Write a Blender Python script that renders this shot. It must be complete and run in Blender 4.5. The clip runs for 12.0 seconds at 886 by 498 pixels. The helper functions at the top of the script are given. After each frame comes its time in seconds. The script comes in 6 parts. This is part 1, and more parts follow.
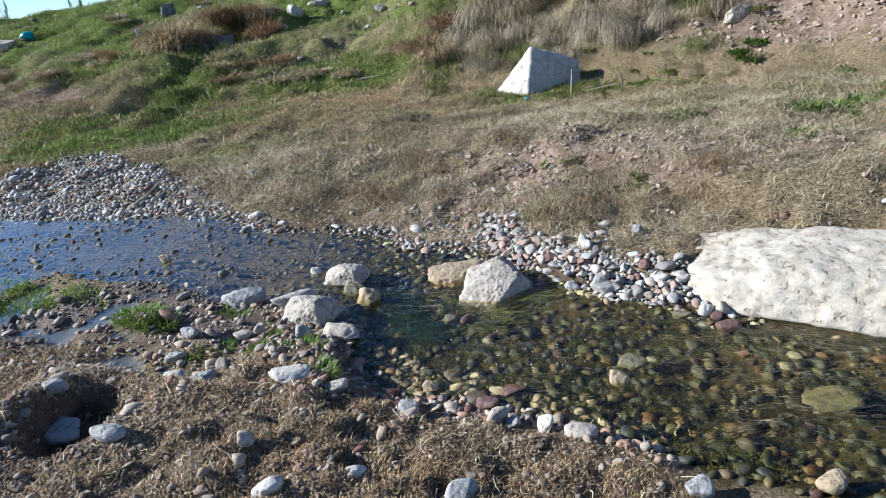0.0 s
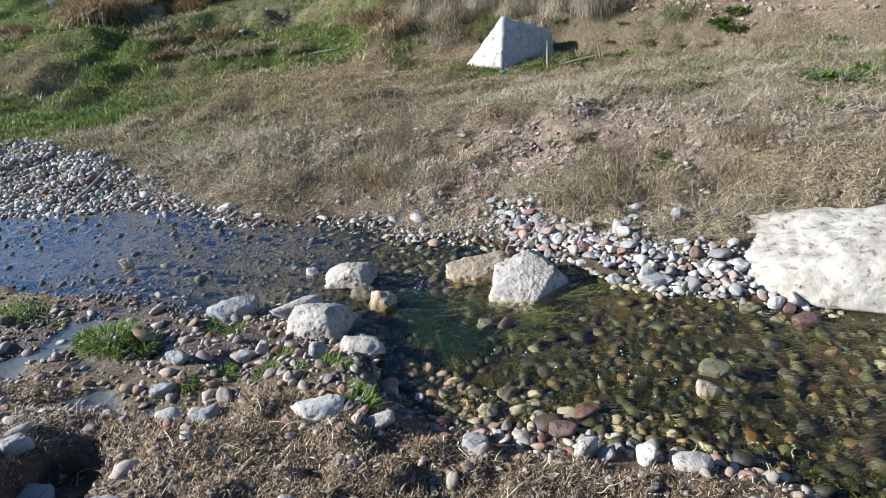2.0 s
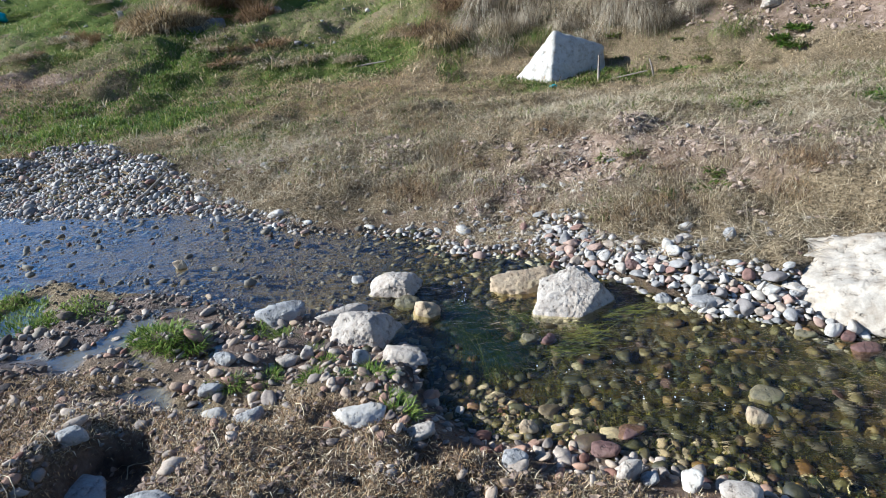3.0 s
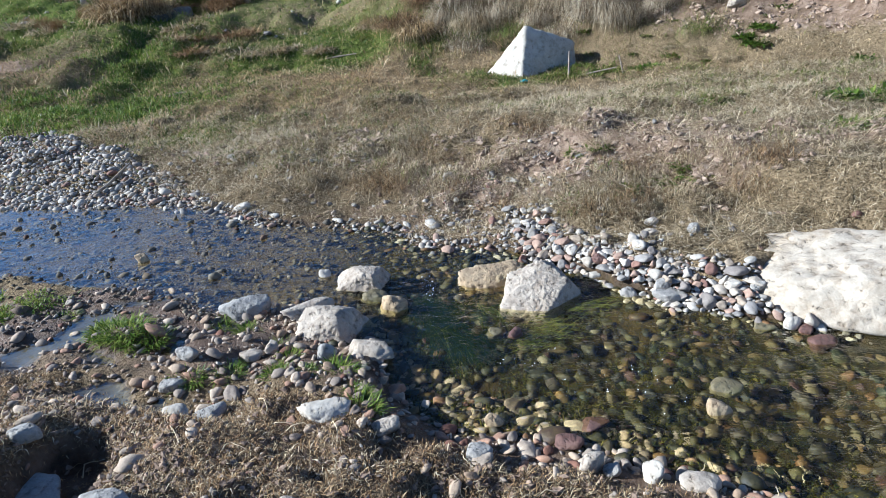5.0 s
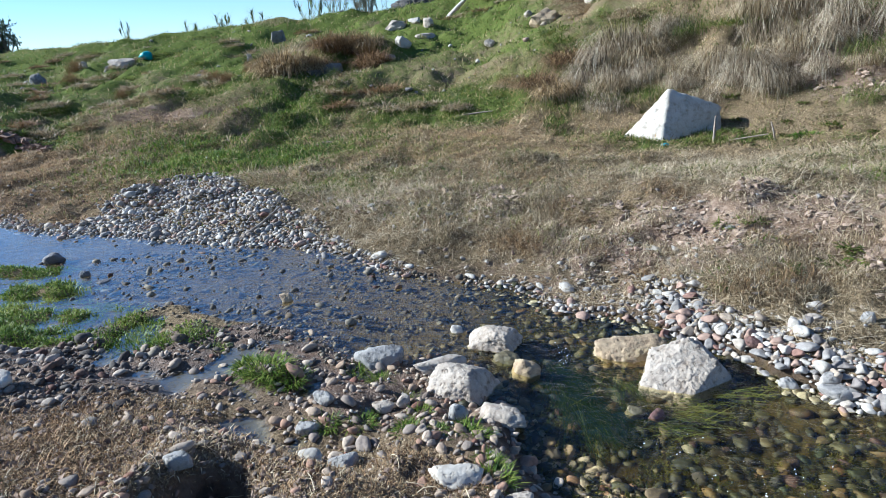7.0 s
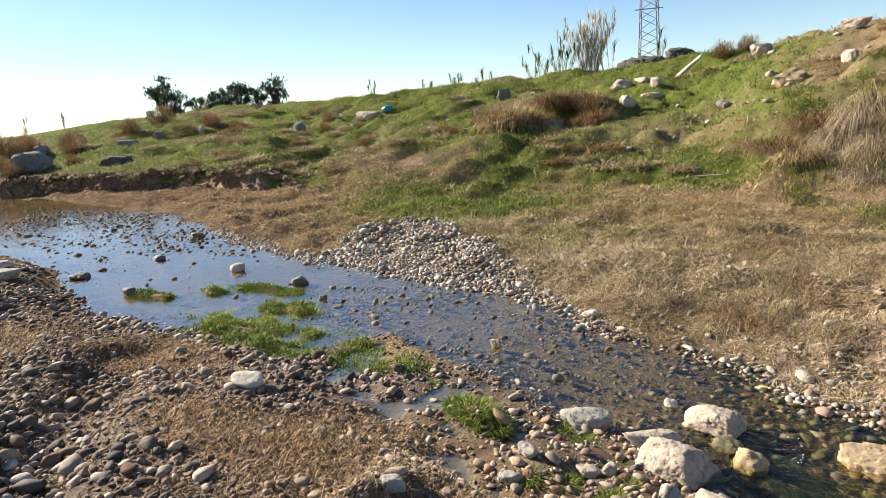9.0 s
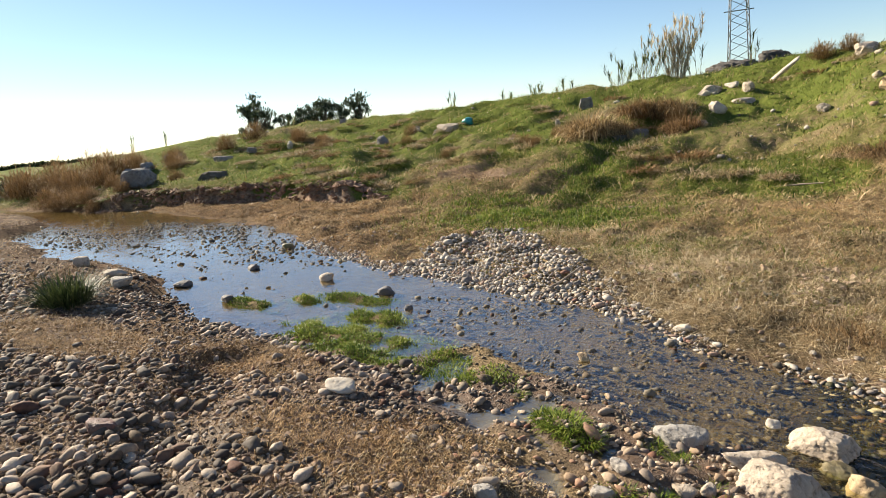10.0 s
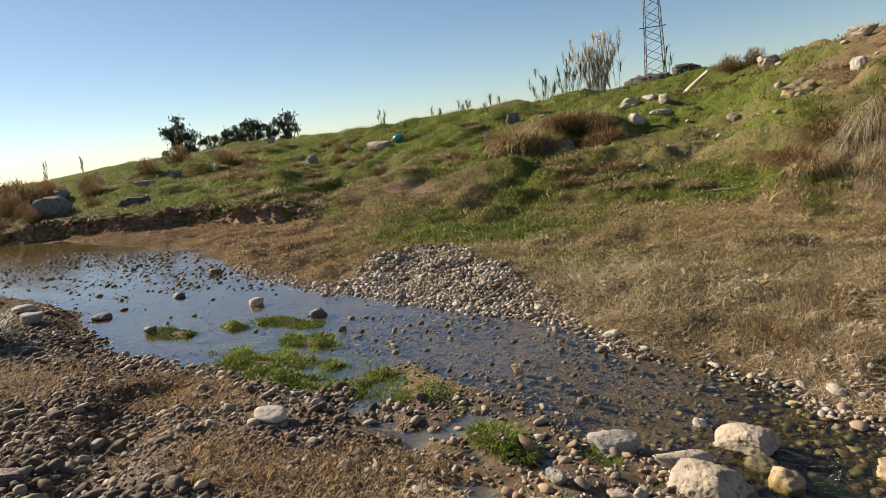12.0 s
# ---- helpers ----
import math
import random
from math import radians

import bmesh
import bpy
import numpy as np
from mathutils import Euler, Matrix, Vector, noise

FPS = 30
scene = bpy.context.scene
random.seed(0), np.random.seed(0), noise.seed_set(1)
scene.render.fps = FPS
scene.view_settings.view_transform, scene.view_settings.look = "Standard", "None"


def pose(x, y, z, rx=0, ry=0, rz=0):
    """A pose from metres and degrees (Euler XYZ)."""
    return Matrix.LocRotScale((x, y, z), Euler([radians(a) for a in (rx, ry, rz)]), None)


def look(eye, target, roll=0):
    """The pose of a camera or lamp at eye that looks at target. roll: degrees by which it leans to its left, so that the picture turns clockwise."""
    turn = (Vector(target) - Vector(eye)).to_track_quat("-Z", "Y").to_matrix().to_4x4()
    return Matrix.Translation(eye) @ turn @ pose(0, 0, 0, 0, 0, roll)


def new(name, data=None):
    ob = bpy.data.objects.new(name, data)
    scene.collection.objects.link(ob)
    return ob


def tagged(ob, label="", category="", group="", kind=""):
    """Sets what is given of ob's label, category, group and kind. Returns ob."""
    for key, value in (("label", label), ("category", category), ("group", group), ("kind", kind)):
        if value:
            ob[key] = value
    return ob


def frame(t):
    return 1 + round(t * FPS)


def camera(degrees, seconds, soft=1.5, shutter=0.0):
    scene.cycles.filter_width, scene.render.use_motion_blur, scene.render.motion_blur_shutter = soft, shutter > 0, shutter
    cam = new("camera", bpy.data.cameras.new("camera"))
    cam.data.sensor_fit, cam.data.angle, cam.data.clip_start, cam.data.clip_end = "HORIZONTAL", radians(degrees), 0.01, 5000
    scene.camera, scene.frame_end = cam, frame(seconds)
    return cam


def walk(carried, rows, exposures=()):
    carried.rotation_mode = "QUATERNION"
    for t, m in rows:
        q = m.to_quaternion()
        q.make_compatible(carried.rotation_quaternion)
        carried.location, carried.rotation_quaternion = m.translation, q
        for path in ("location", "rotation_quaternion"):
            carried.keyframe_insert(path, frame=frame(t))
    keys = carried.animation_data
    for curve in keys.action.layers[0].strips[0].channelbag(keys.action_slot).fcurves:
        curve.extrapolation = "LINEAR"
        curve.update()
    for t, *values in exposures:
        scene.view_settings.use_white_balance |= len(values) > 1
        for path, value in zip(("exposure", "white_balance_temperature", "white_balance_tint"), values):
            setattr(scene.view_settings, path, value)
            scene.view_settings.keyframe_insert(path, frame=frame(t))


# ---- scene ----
cam = camera(70.8, 12.0, soft=0.5)
PATH = [
    (0, (0.176, 0.112, 1.685), (0.003, 1.937, 0.884), -8.1),
    (0.5, (-0.001, 0.397, 1.627), (-0.093, 2.225, 0.82), -7.3),
    (1, (-0.189, 0.516, 1.597), (-0.166, 2.337, 0.771), -5.2),
    (1.5, (-0.271, 0.586, 1.593), (-0.123, 2.35, 0.661), -7.4),
    (2, (-0.301, 0.591, 1.617), (-0.282, 2.384, 0.731), -7.6),
    (2.5, (-0.315, 0.588, 1.625), (-0.423, 2.4, 0.784), -7.6),
    (4.5, (-0.298, 0.596, 1.622), (-0.384, 2.41, 0.785), -6.4),
    (5, (-0.289, 0.597, 1.614), (-0.316, 2.401, 0.752), -6.1),
    (5.5, (-0.281, 0.604, 1.614), (-0.239, 2.406, 0.747), -6.1),
    (6, (-0.253, 0.652, 1.601), (-0.162, 2.436, 0.701), -6.2),
    (6.5, (-0.312, 0.675, 1.616), (-0.269, 2.491, 0.779), -4.7),
    (7, (-0.413, 0.641, 1.653), (-0.791, 2.486, 0.978), -5.7),
    (7.5, (-0.463, 0.564, 1.675), (-1.214, 2.341, 1.146), -5.9),
    (7.7, (-0.499, 0.592, 1.663), (-1.373, 2.323, 1.172), -5.5),
    (9.5, (-0.496, 0.552, 1.685), (-1.525, 2.209, 1.245), -5.1),
    (10, (-0.529, 0.516, 1.692), (-1.713, 2.077, 1.292), -6.1),
    (10.5, (-0.53, 0.469, 1.701), (-1.854, 1.925, 1.345), -6.4),
    (11, (-0.511, 0.524, 1.694), (-1.743, 2.056, 1.328), -7.6),
    (11.5, (-0.523, 0.551, 1.691), (-1.634, 2.171, 1.315), -7.2),
    (12, (-0.505, 0.567, 1.685), (-1.522, 2.249, 1.312), -7.5),
]
walk(cam, [(t, look(eye, target, roll)) for t, eye, target, roll in PATH],
     [(0, 1.12, 4950, 5), (6.5, 1.12, 4950, 5), (7.0, 1.15, 4900, 4), (7.5, 1.3, 5950, 6), (7.8, 1.34, 6150, 7), (9.5, 1.38, 6700, 8), (10.0, 1.32, 6850, 8), (10.5, 1.12, 7000, 8), (11, 0.93, 7050, 8), (12, 0.82, 7050, 8)])

# ---------------------------------------------------------------- light
SUN_BEARING, SUN_HEIGHT = 89.0, 29.0     # degrees left of +y, degrees up
world = bpy.data.worlds.new("sky")
scene.world = world
world.use_nodes = True
wn = world.node_tree
sky = wn.nodes.new("ShaderNodeTexSky")
sky.sky_type, sky.sun_disc = "NISHITA", False
sky.sun_elevation, sky.sun_rotation = radians(SUN_HEIGHT), radians(-SUN_BEARING)
sky.air_density, sky.dust_density, sky.ozone_density = 0.8, 0.12, 3.0
wn.links.new(sky.outputs[0], wn.nodes["Background"].inputs[0])
wn.nodes["Background"].inputs[1].default_value = 0.063
sun = new("sun", bpy.data.lights.new("sun", "SUN"))
sun.data.energy, sun.data.angle, sun.data.color = 5.0, radians(0.6), (1.0, 0.89, 0.74)
sb, sh = radians(SUN_BEARING), radians(SUN_HEIGHT)
sun.matrix_world = look((0, 0, 0), (math.sin(sb) * math.cos(sh), -math.cos(sb) * math.cos(sh), -math.sin(sh)))

# ---------------------------------------------------------------- terrain
HUB = (-0.4, 0.55)
# bearing left of +y, radius of the hill's foot, radius of its crest, rise of the crest over the eye
HILL = np.array([
    (-180, 60, 90, 0.0), (-130, 14, 26, 3.0), (-90, 9.0, 16, 8.0), (-60, 7.6, 15, 8.5), (-36, 7.2, 14, 8.0),
    (-23, 7.75, 14, 7.0), (-14, 8.25, 14.5, 5.8), (-4, 8.75, 16, 3.7), (2, 9.0, 18, 2.5), (6, 9.6, 19.5, 2.15),
    (15, 10, 21, 1.6), (20, 9.8, 22, 1.5), (27, 9.2, 22.5, 1.25), (35, 9.7, 24, 1.0), (41, 11.2, 26, 0.93),
    (48, 13.4, 29, 0.85), (54, 15.5, 32, 0.78), (60, 17.2, 34, 0.2), (66, 20, 38, -0.1), (72, 27, 48, -0.3)])
FAR_EDGE = np.array([
    (-40, 8.6), (-23, 8.7), (-16.4, 8.9), (-13.9, 8.4), (-9.7, 7.6), (-7.2, 6.3), (-5.8, 5.7), (-4.7, 5.45),
    (-3.7, 5.25), (-2.9, 5.15), (-2.1, 4.95), (-1.75, 4.7), (-1.2, 4.5), (-0.7, 4.38), (-0.3, 4.1), (0.15, 3.85),
    (0.4, 3.62), (0.56, 3.36), (0.88, 3.11), (1.08, 2.96), (1.31, 2.73), (1.6, 2.65), (2.3, 2.4), (4, 2.1), (40, 0)])
NEAR_EDGE = np.array([
    (-40, 7.0), (-25, 8.0), (-21.5, 7.9), (-17.2, 6.9), (-16, 5.4), (-13, 5.05), (-11.3, 4.55), (-9.4, 4.6),
    (-7.8, 4.4), (-6.8, 3.72), (-5.9, 3.45), (-4.9, 3.5), (-3.7, 3.35), (-2.8, 3.2), (-2.3, 3.35), (-1.8, 3.35),
    (-1.4, 3.2), (-1.1, 3.2), (-0.7, 2.97), (-0.6, 2.75), (-0.45, 2.54), (-0.18, 2.37), (0.12, 2.26), (0.32, 2.15),
    (0.61, 2.02), (0.75, 1.95), (1.2, 1.7), (2, 1.4), (4, 0.9), (40, -4)])
WATER = np.array([(-60, 0.3), (-20, 0.22), (-8, 0.17), (-5.5, 0.145), (-3.8, 0.12), (-2.1, 0.095), (-1.5, 0.05),
                  (-1, 0.01), (-0.65, -0.01), (-0.4, -0.035), (0, -0.04), (4, -0.06), (40, -0.4)])


def ss(a, b, v):
    v = np.clip((np.asarray(v, float) - a) / (b - a), 0, 1)
    return v * v * (3 - 2 * v)


def hash2(ix, iy, seed):
    n = (ix.astype(np.int64) * 374761393 + iy.astype(np.int64) * 668265263 + seed * 974711) & 0x7fffffff
    n = ((n ^ (n >> 13)) * 1274126177) & 0x7fffffff
    return ((n ^ (n >> 16)) & 0xffff) / 65535.0


def vnoise(x, y, scale, seed=0):
    """Smooth noise over the plan, 0 to 1."""
    x, y = np.asarray(x, float) / scale, np.asarray(y, float) / scale
    ix, iy = np.floor(x), np.floor(y)
    fx, fy = x - ix, y - iy
    fx, fy = fx * fx * (3 - 2 * fx), fy * fy * (3 - 2 * fy)
    a, b = hash2(ix, iy, seed), hash2(ix + 1, iy, seed)
    c, d = hash2(ix, iy + 1, seed), hash2(ix + 1, iy + 1, seed)
    return (a * (1 - fx) + b * fx) * (1 - fy) + (c * (1 - fx) + d * fx) * fy


def fbm(x, y, scale, seed=0, octaves=3):
    return sum(vnoise(x, y, scale / 2 ** i, seed + i) / 2 ** i for i in range(octaves)) / (2 - 0.5 ** (octaves - 1))


def blob(x, y, cx, cy, rx, ry=None):
    ry = ry or rx
    return np.exp(-(((x - cx) / rx) ** 2 + ((y - cy) / ry) ** 2))


def water_level(x, y):
    return np.interp(x, WATER[:, 0], WATER[:, 1])


def shore(x, y):
    """Metres beyond the far edge, metres before the near edge; both negative in the stream."""
    wob = (vnoise(x, y, 0.5, 5) - 0.5) * 0.22 + (vnoise(x, y, 0.17, 6) - 0.5) * 0.1
    far = y - np.interp(x, FAR_EDGE[:, 0], FAR_EDGE[:, 1]) + wob
    near = np.interp(x, NEAR_EDGE[:, 0], NEAR_EDGE[:, 1]) - y + wob
    return far, near


def polar(x, y):
    th = np.degrees(np.arctan2(-(x - HUB[0]), y - HUB[1]))
    r = np.hypot(x - HUB[0], y - HUB[1])
    foot = np.interp(th, HILL[:, 0], HILL[:, 1])
    crest = np.interp(th, HILL[:, 0], HILL[:, 2])
    rise = np.interp(th, HILL[:, 0], HILL[:, 3])
    return th, r, foot, crest, 1.68 + crest * np.tan(np.radians(rise))


def hill_share(x, y):
    th, r, foot, crest, top = polar(x, y)
    return (r - foot) / (crest - foot)


def islands(x, y):
    """Low muddy islets and spits with plants."""
    g = 0
    for cx, cy, rx, ry in ((-5.57, 4.05, 0.32, 0.08), (-5.17, 4.33, 0.2, 0.06), (-4.69, 4.55, 0.32, 0.10), (-4.45, 3.83, 0.22, 0.13), (-3.92, 3.74, 0.42, 0.19), (-3.5, 3.84, 0.26, 0.10),
                           (-3.6, 3.5, 0.28, 0.11), (-4.12, 4.18, 0.25, 0.12), (-2.78, 3.52, 0.26, 0.10), (-2.98, 3.7, 0.14, 0.05)):
        g = np.maximum(g, blob(x, y, cx, cy, rx * (1.3 if cx < -3.3 else 1.15), ry * (1.45 if cx < -3.3 else 1.2)))
    return g * (0.45 + 1.3 * vnoise(x, y, 0.13, 181))


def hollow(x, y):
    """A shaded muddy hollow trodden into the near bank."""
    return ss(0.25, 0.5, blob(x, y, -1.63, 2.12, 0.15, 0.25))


def mat_share(x, y, near):
    """Where clods and dead roots cover the near bank."""
    edge = np.interp(x, [-12, -2.6, -1.3, -0.7, -0.4, 3], [0.5, 0.55, 0.68, 0.42, 0.16, 0.12])
    return ss(edge - 0.08, edge + 0.12, near + (vnoise(x, y, 0.3, 44) - 0.5) * 0.16) * (1 - 0.85 * hollow(x, y))


def mud_flat(x, y):
    """The band of wet mud, about level with the stream, that follows its near edge."""
    off = y - (3.06 - 0.40 * (x + 2.1)) + (vnoise(x, y, 0.4, 47) - 0.5) * 0.2
    return ss(-0.36, -0.16, off) * ss(0.75, 0.45, off) * ss(-3.5, -3.0, x) * ss(-1.0, -1.25, x)


def flat_lift(x, y):
    """How far the mud flat stands over the water: stony, weedy rises between shallow pools."""
    return (fbm(x, y, 0.36, 46) - 0.445) * 0.13 + 0.05 * blob(x, y, -1.88, 3.16, 0.2, 0.1) + (vnoise(x, y, 0.09, 48) - 0.5) * 0.012


def puddles(x, y):
    """Shallow standing water on the mud flat."""
    return mud_flat(x, y) * ss(0.002, -0.006, flat_lift(x, y))


def gully(x, y):
    """A wet little channel between the cobbles."""
    d = np.full(np.shape(x), 9.0)
    for ax, ay, bx_, by_ in ((-4.15, 2.75, -3.85, 2.4), (-3.85, 2.4, -3.4, 1.98), (-3.4, 1.98, -3.0, 1.5)):
        t = np.clip(((x - ax) * (bx_ - ax) + (y - ay) * (by_ - ay)) / ((bx_ - ax) ** 2 + (by_ - ay) ** 2), 0, 1)
        d = np.minimum(d, np.hypot(x - ax - t * (bx_ - ax), y - ay - t * (by_ - ay)))
    return ss(0.32, 0.08, d + (vnoise(x, y, 0.25, 45) - 0.5) * 0.15)


def height(x, y):
    x, y = np.asarray(x, float), np.asarray(y, float)
    zw = water_level(x, y)
    far, near = shore(x, y)
    th, r, foot, crest, top = polar(x, y)
    # stream bed
    mid = np.minimum(-far, -near)
    deep = 0.07 + 0.06 * ss(-0.2, 0.6, x) - 0.02 * ss(-3, -6, x)
    bed = zw - deep * ss(-0.05, 0.45, mid) + (fbm(x, y, 0.35, 11) - 0.5) * 0.06
    # far bank: a soft shelf, then an eroded face up to the terrace
    rim = np.interp(x, [-40, -6, -2.5, -1, 0.1, 0.9, 1.25, 1.7, 2.6, 40], [9.6, 6.6, 5.9, 5.5, 5.25, 4.86, 4.5, 3.97, 3.5, 1])
    rim = rim + (vnoise(x, y, 0.45, 21) - 0.5) * 0.35
    edge = y - far
    s = np.clip(far / np.maximum(rim - edge, 0.3), 0, 3)
    steep = ss(-0.9, 0.3, x)
    f_soft = ss(0, 1.2, s)
    f_step = 0.42 * np.clip(s / 0.78, 0, 1) ** 0.8 + 0.58 * ss(0.74, 1.02, s)
    terr = 0.26 + (0.10 - 0.22 * ss(5.0, 7.8, y)) * ss(-1.2, 0.6, x) + 0.03 * ss(-3, -6, x) - 0.06 * blob(x, y, -0.5, 5.3, 0.7)
    bank = zw + (terr - zw) * (f_soft * (1 - steep) + f_step * steep)
    bank = bank + (fbm(x, y, 0.4, 31) - 0.5) * 0.2 * ss(0.05, 0.6, far) + (fbm(x, y, 0.14, 35, 2) - 0.5) * 0.13 * ss(0.1, 0.5, far) * (0.55 + 0.45 * steep * ss(1.3, 0.9, s)) * ss(9, 7.5, y)
    bank = bank + 0.06 * blob(x, y, 0.75, 3.55, 0.45, 0.25) * (far > 0)
    bank = np.where(far > 0, np.minimum(bank, zw - 0.05 + 0.6 * np.clip(1 - 1.6 * blob(x, y, 1.5, 3.1, 0.45, 0.3), 0, 1)), bank)
    # near bank
    lie = (0.16 + 0.08 * ss(-1, -3.5, x) - 0.03 * ss(0, 1, x)) * (1 - 0.75 * np.clip(1.4 * blob(x, y, -1.9, 2.95, 0.85, 0.32), 0, 1))
    land = zw + 0.55 * lie * ss(-0.02, 0.3, near) + 0.45 * lie * ss(0.2, 1.3, near) + (fbm(x, y, 0.6, 41) - 0.5) * 0.05 * ss(0, 0.5, near)
    land = land + (fbm(x, y, 0.11, 43, 2) - 0.5) * 0.11 * mat_share(x, y, near) * ss(-2.3, -0.8, x) * ss(0.3, 1.1, y)
    land = land - 0.13 * ss(0.3, 0.6, blob(x, y, -1.63, 2.12, 0.15, 0.25)) + 0.08 * blob(x, y, -1.86, 2.12, 0.08, 0.26)
    land = land - 0.09 * gully(x, y)
    # flats by the stream: low mud with shallow pools
    z = np.where(far > 0, bank, np.where(near > 0, land, bed))
    flat = blob(x, y, -2.0, 3.25, 1.0, 0.45)
    z = np.where((near > -0.4) & (far < 0), z + 0.05 * flat, z)
    z = z + np.where((near > -1.6) & (far < -0.2), 0.085 * np.clip(islands(x, y), 0, 1) * (1 - 0.5 * ss(-3.3, -3.0, x)), 0)
    flat = mud_flat(x, y)
    z = z * (1 - flat) + (zw + np.maximum(flat_lift(x, y), -0.015)) * flat
    z = z - 0.06 * np.clip(1.7 * blob(x, y, 1.75, 2.72, 0.6, 0.26), 0, 1) * (x > 1.1)
    # hill
    u = (r - foot) / (crest - foot)
    cl = np.clip(u, 0, 1)
    g = cl + 0.16 * np.sin(cl * math.pi) * ss(8, -16, th)
    step = 0.36 * ss(42, 46, th) * ss(68, 64, th) * ss(0.0, 0.14, r - foot + (vnoise(x, y, 0.9, 51) - 0.5) * 0.8)
    g = np.maximum(g, 0) * (top - 0.28 - step) + step
    side = ss(100, 76, th) * ss(-150, -110, th)
    z = z + g * side * (far > 0)
    bump = ss(0.02, 0.25, u) * side
    z = z + ((fbm(x, y, 2.4, 61) - 0.5) * 0.55 + (fbm(x, y, 0.7, 65, 2) - 0.5) * 0.32 + (fbm(x, y, 0.26, 67, 2) - 0.5) * (0.1 + 0.2 * ss(-8, -14, th))) * bump * ss(1.3, 0.85, u)
    z = z - 0.33 * blob(x, y, -4.85, 13.75, 0.75, 0.6) + 0.3 * blob(x, y, -4.9, 14.8, 1.1, 0.4) - 0.4 * blob(x, y, -5.3, 9.75, 0.4, 0.2) + 0.14 * blob(x, y, -5.5, 10.2, 0.6, 0.25) - 0.2 * blob(x, y, -5.05, 11.3, 0.25, 1.1)
    z = z - np.clip(r - crest, 0, 60) * 0.02 * side * (u > 1)
    # far fields
    plain = ss(25, 60, r) * (1 - side)
    z = z * (1 - plain) + (0.55 + 0.15 * (fbm(x, y, 30, 71) - 0.5)) * plain
    # heap of dark sand beside the stream
    z = z + 2.2 * np.clip(1 - np.hypot(x + 17.0, y - 2.8) / 2.3 + 0.35 * (fbm(x, y, 1.1, 73) - 0.5) + 0.2 * (fbm(x, y, 0.45, 75, 2) - 0.5), 0, 1) * ss(2.6, 2.1, np.hypot(x + 17.0, y - 2.8))
    return z

# ---------------------------------------------------------------- materials
def material(name):
    m = bpy.data.materials.new(name)
    m.use_nodes = True
    return m, m.node_tree, m.node_tree.nodes["Principled BSDF"]


def node(nt, kind, **values):
    n = nt.nodes.new("ShaderNode" + kind)
    for k, v in values.items():
        if k in n.inputs:
            if isinstance(v, bpy.types.NodeSocket):
                nt.links.new(v, n.inputs[k])
            else:
                n.inputs[k].default_value = v
    return n


def noise_of(nt, scale, detail=5.0, rough=0.6, vector=None, distortion=0.0):
    if vector is None:
        vector = nt.nodes.new("ShaderNodeTexCoord").outputs["Object"]
    return node(nt, "TexNoise", Scale=scale, Detail=detail, Roughness=rough, Distortion=distortion, Vector=vector).outputs["Fac"]


def place_of(nt):
    return nt.nodes.new("ShaderNodeNewGeometry").outputs["Position"]


def ramp(nt, fac, stops, constant=False):
    n = nt.nodes.new("ShaderNodeValToRGB")
    els = n.color_ramp.elements
    while len(els) < len(stops):
        els.new(0.5)
    for e, (at, c) in zip(els, stops):
        e.position, e.color = at, (*c, 1.0) if len(c) == 3 else c
    if constant:
        n.color_ramp.interpolation = "CONSTANT"
    nt.links.new(fac, n.inputs[0])
    return n.outputs[0]


def grade(nt, fac, lo, hi, a=0.0, b=1.0):
    n = node(nt, "MapRange")
    nt.links.new(fac, n.inputs[0])
    for i, v in enumerate((lo, hi, a, b)):
        n.inputs[i + 1].default_value = v
    return n.outputs[0]


def mix(nt, fac, a, b, how="MIX"):
    n = nt.nodes.new("ShaderNodeMix")
    n.data_type, n.blend_type = "RGBA", how
    for sock, v in ((n.inputs[0], fac), (n.inputs[6], a), (n.inputs[7], b)):
        if isinstance(v, bpy.types.NodeSocket):
            nt.links.new(v, sock)
        else:
            sock.default_value = (*v, 1.0) if isinstance(v, tuple) else v
    return n.outputs[2]


def maths(nt, op, a, b=0.0):
    n = nt.nodes.new("ShaderNodeMath")
    n.operation = op
    for sock, v in ((n.inputs[0], a), (n.inputs[1], b)):
        if isinstance(v, bpy.types.NodeSocket):
            nt.links.new(v, sock)
        else:
            sock.default_value = v
    return n.outputs[0]


def attr(nt, name):
    n = nt.nodes.new("ShaderNodeAttribute")
    n.attribute_name = name
    return n.outputs["Fac"]


def relief(nt, bsdf, fac, strength=0.5, distance=0.02):
    b = node(nt, "Bump", Strength=strength, Distance=distance, Height=fac)
    nt.links.new(b.outputs[0], bsdf.inputs["Normal"])


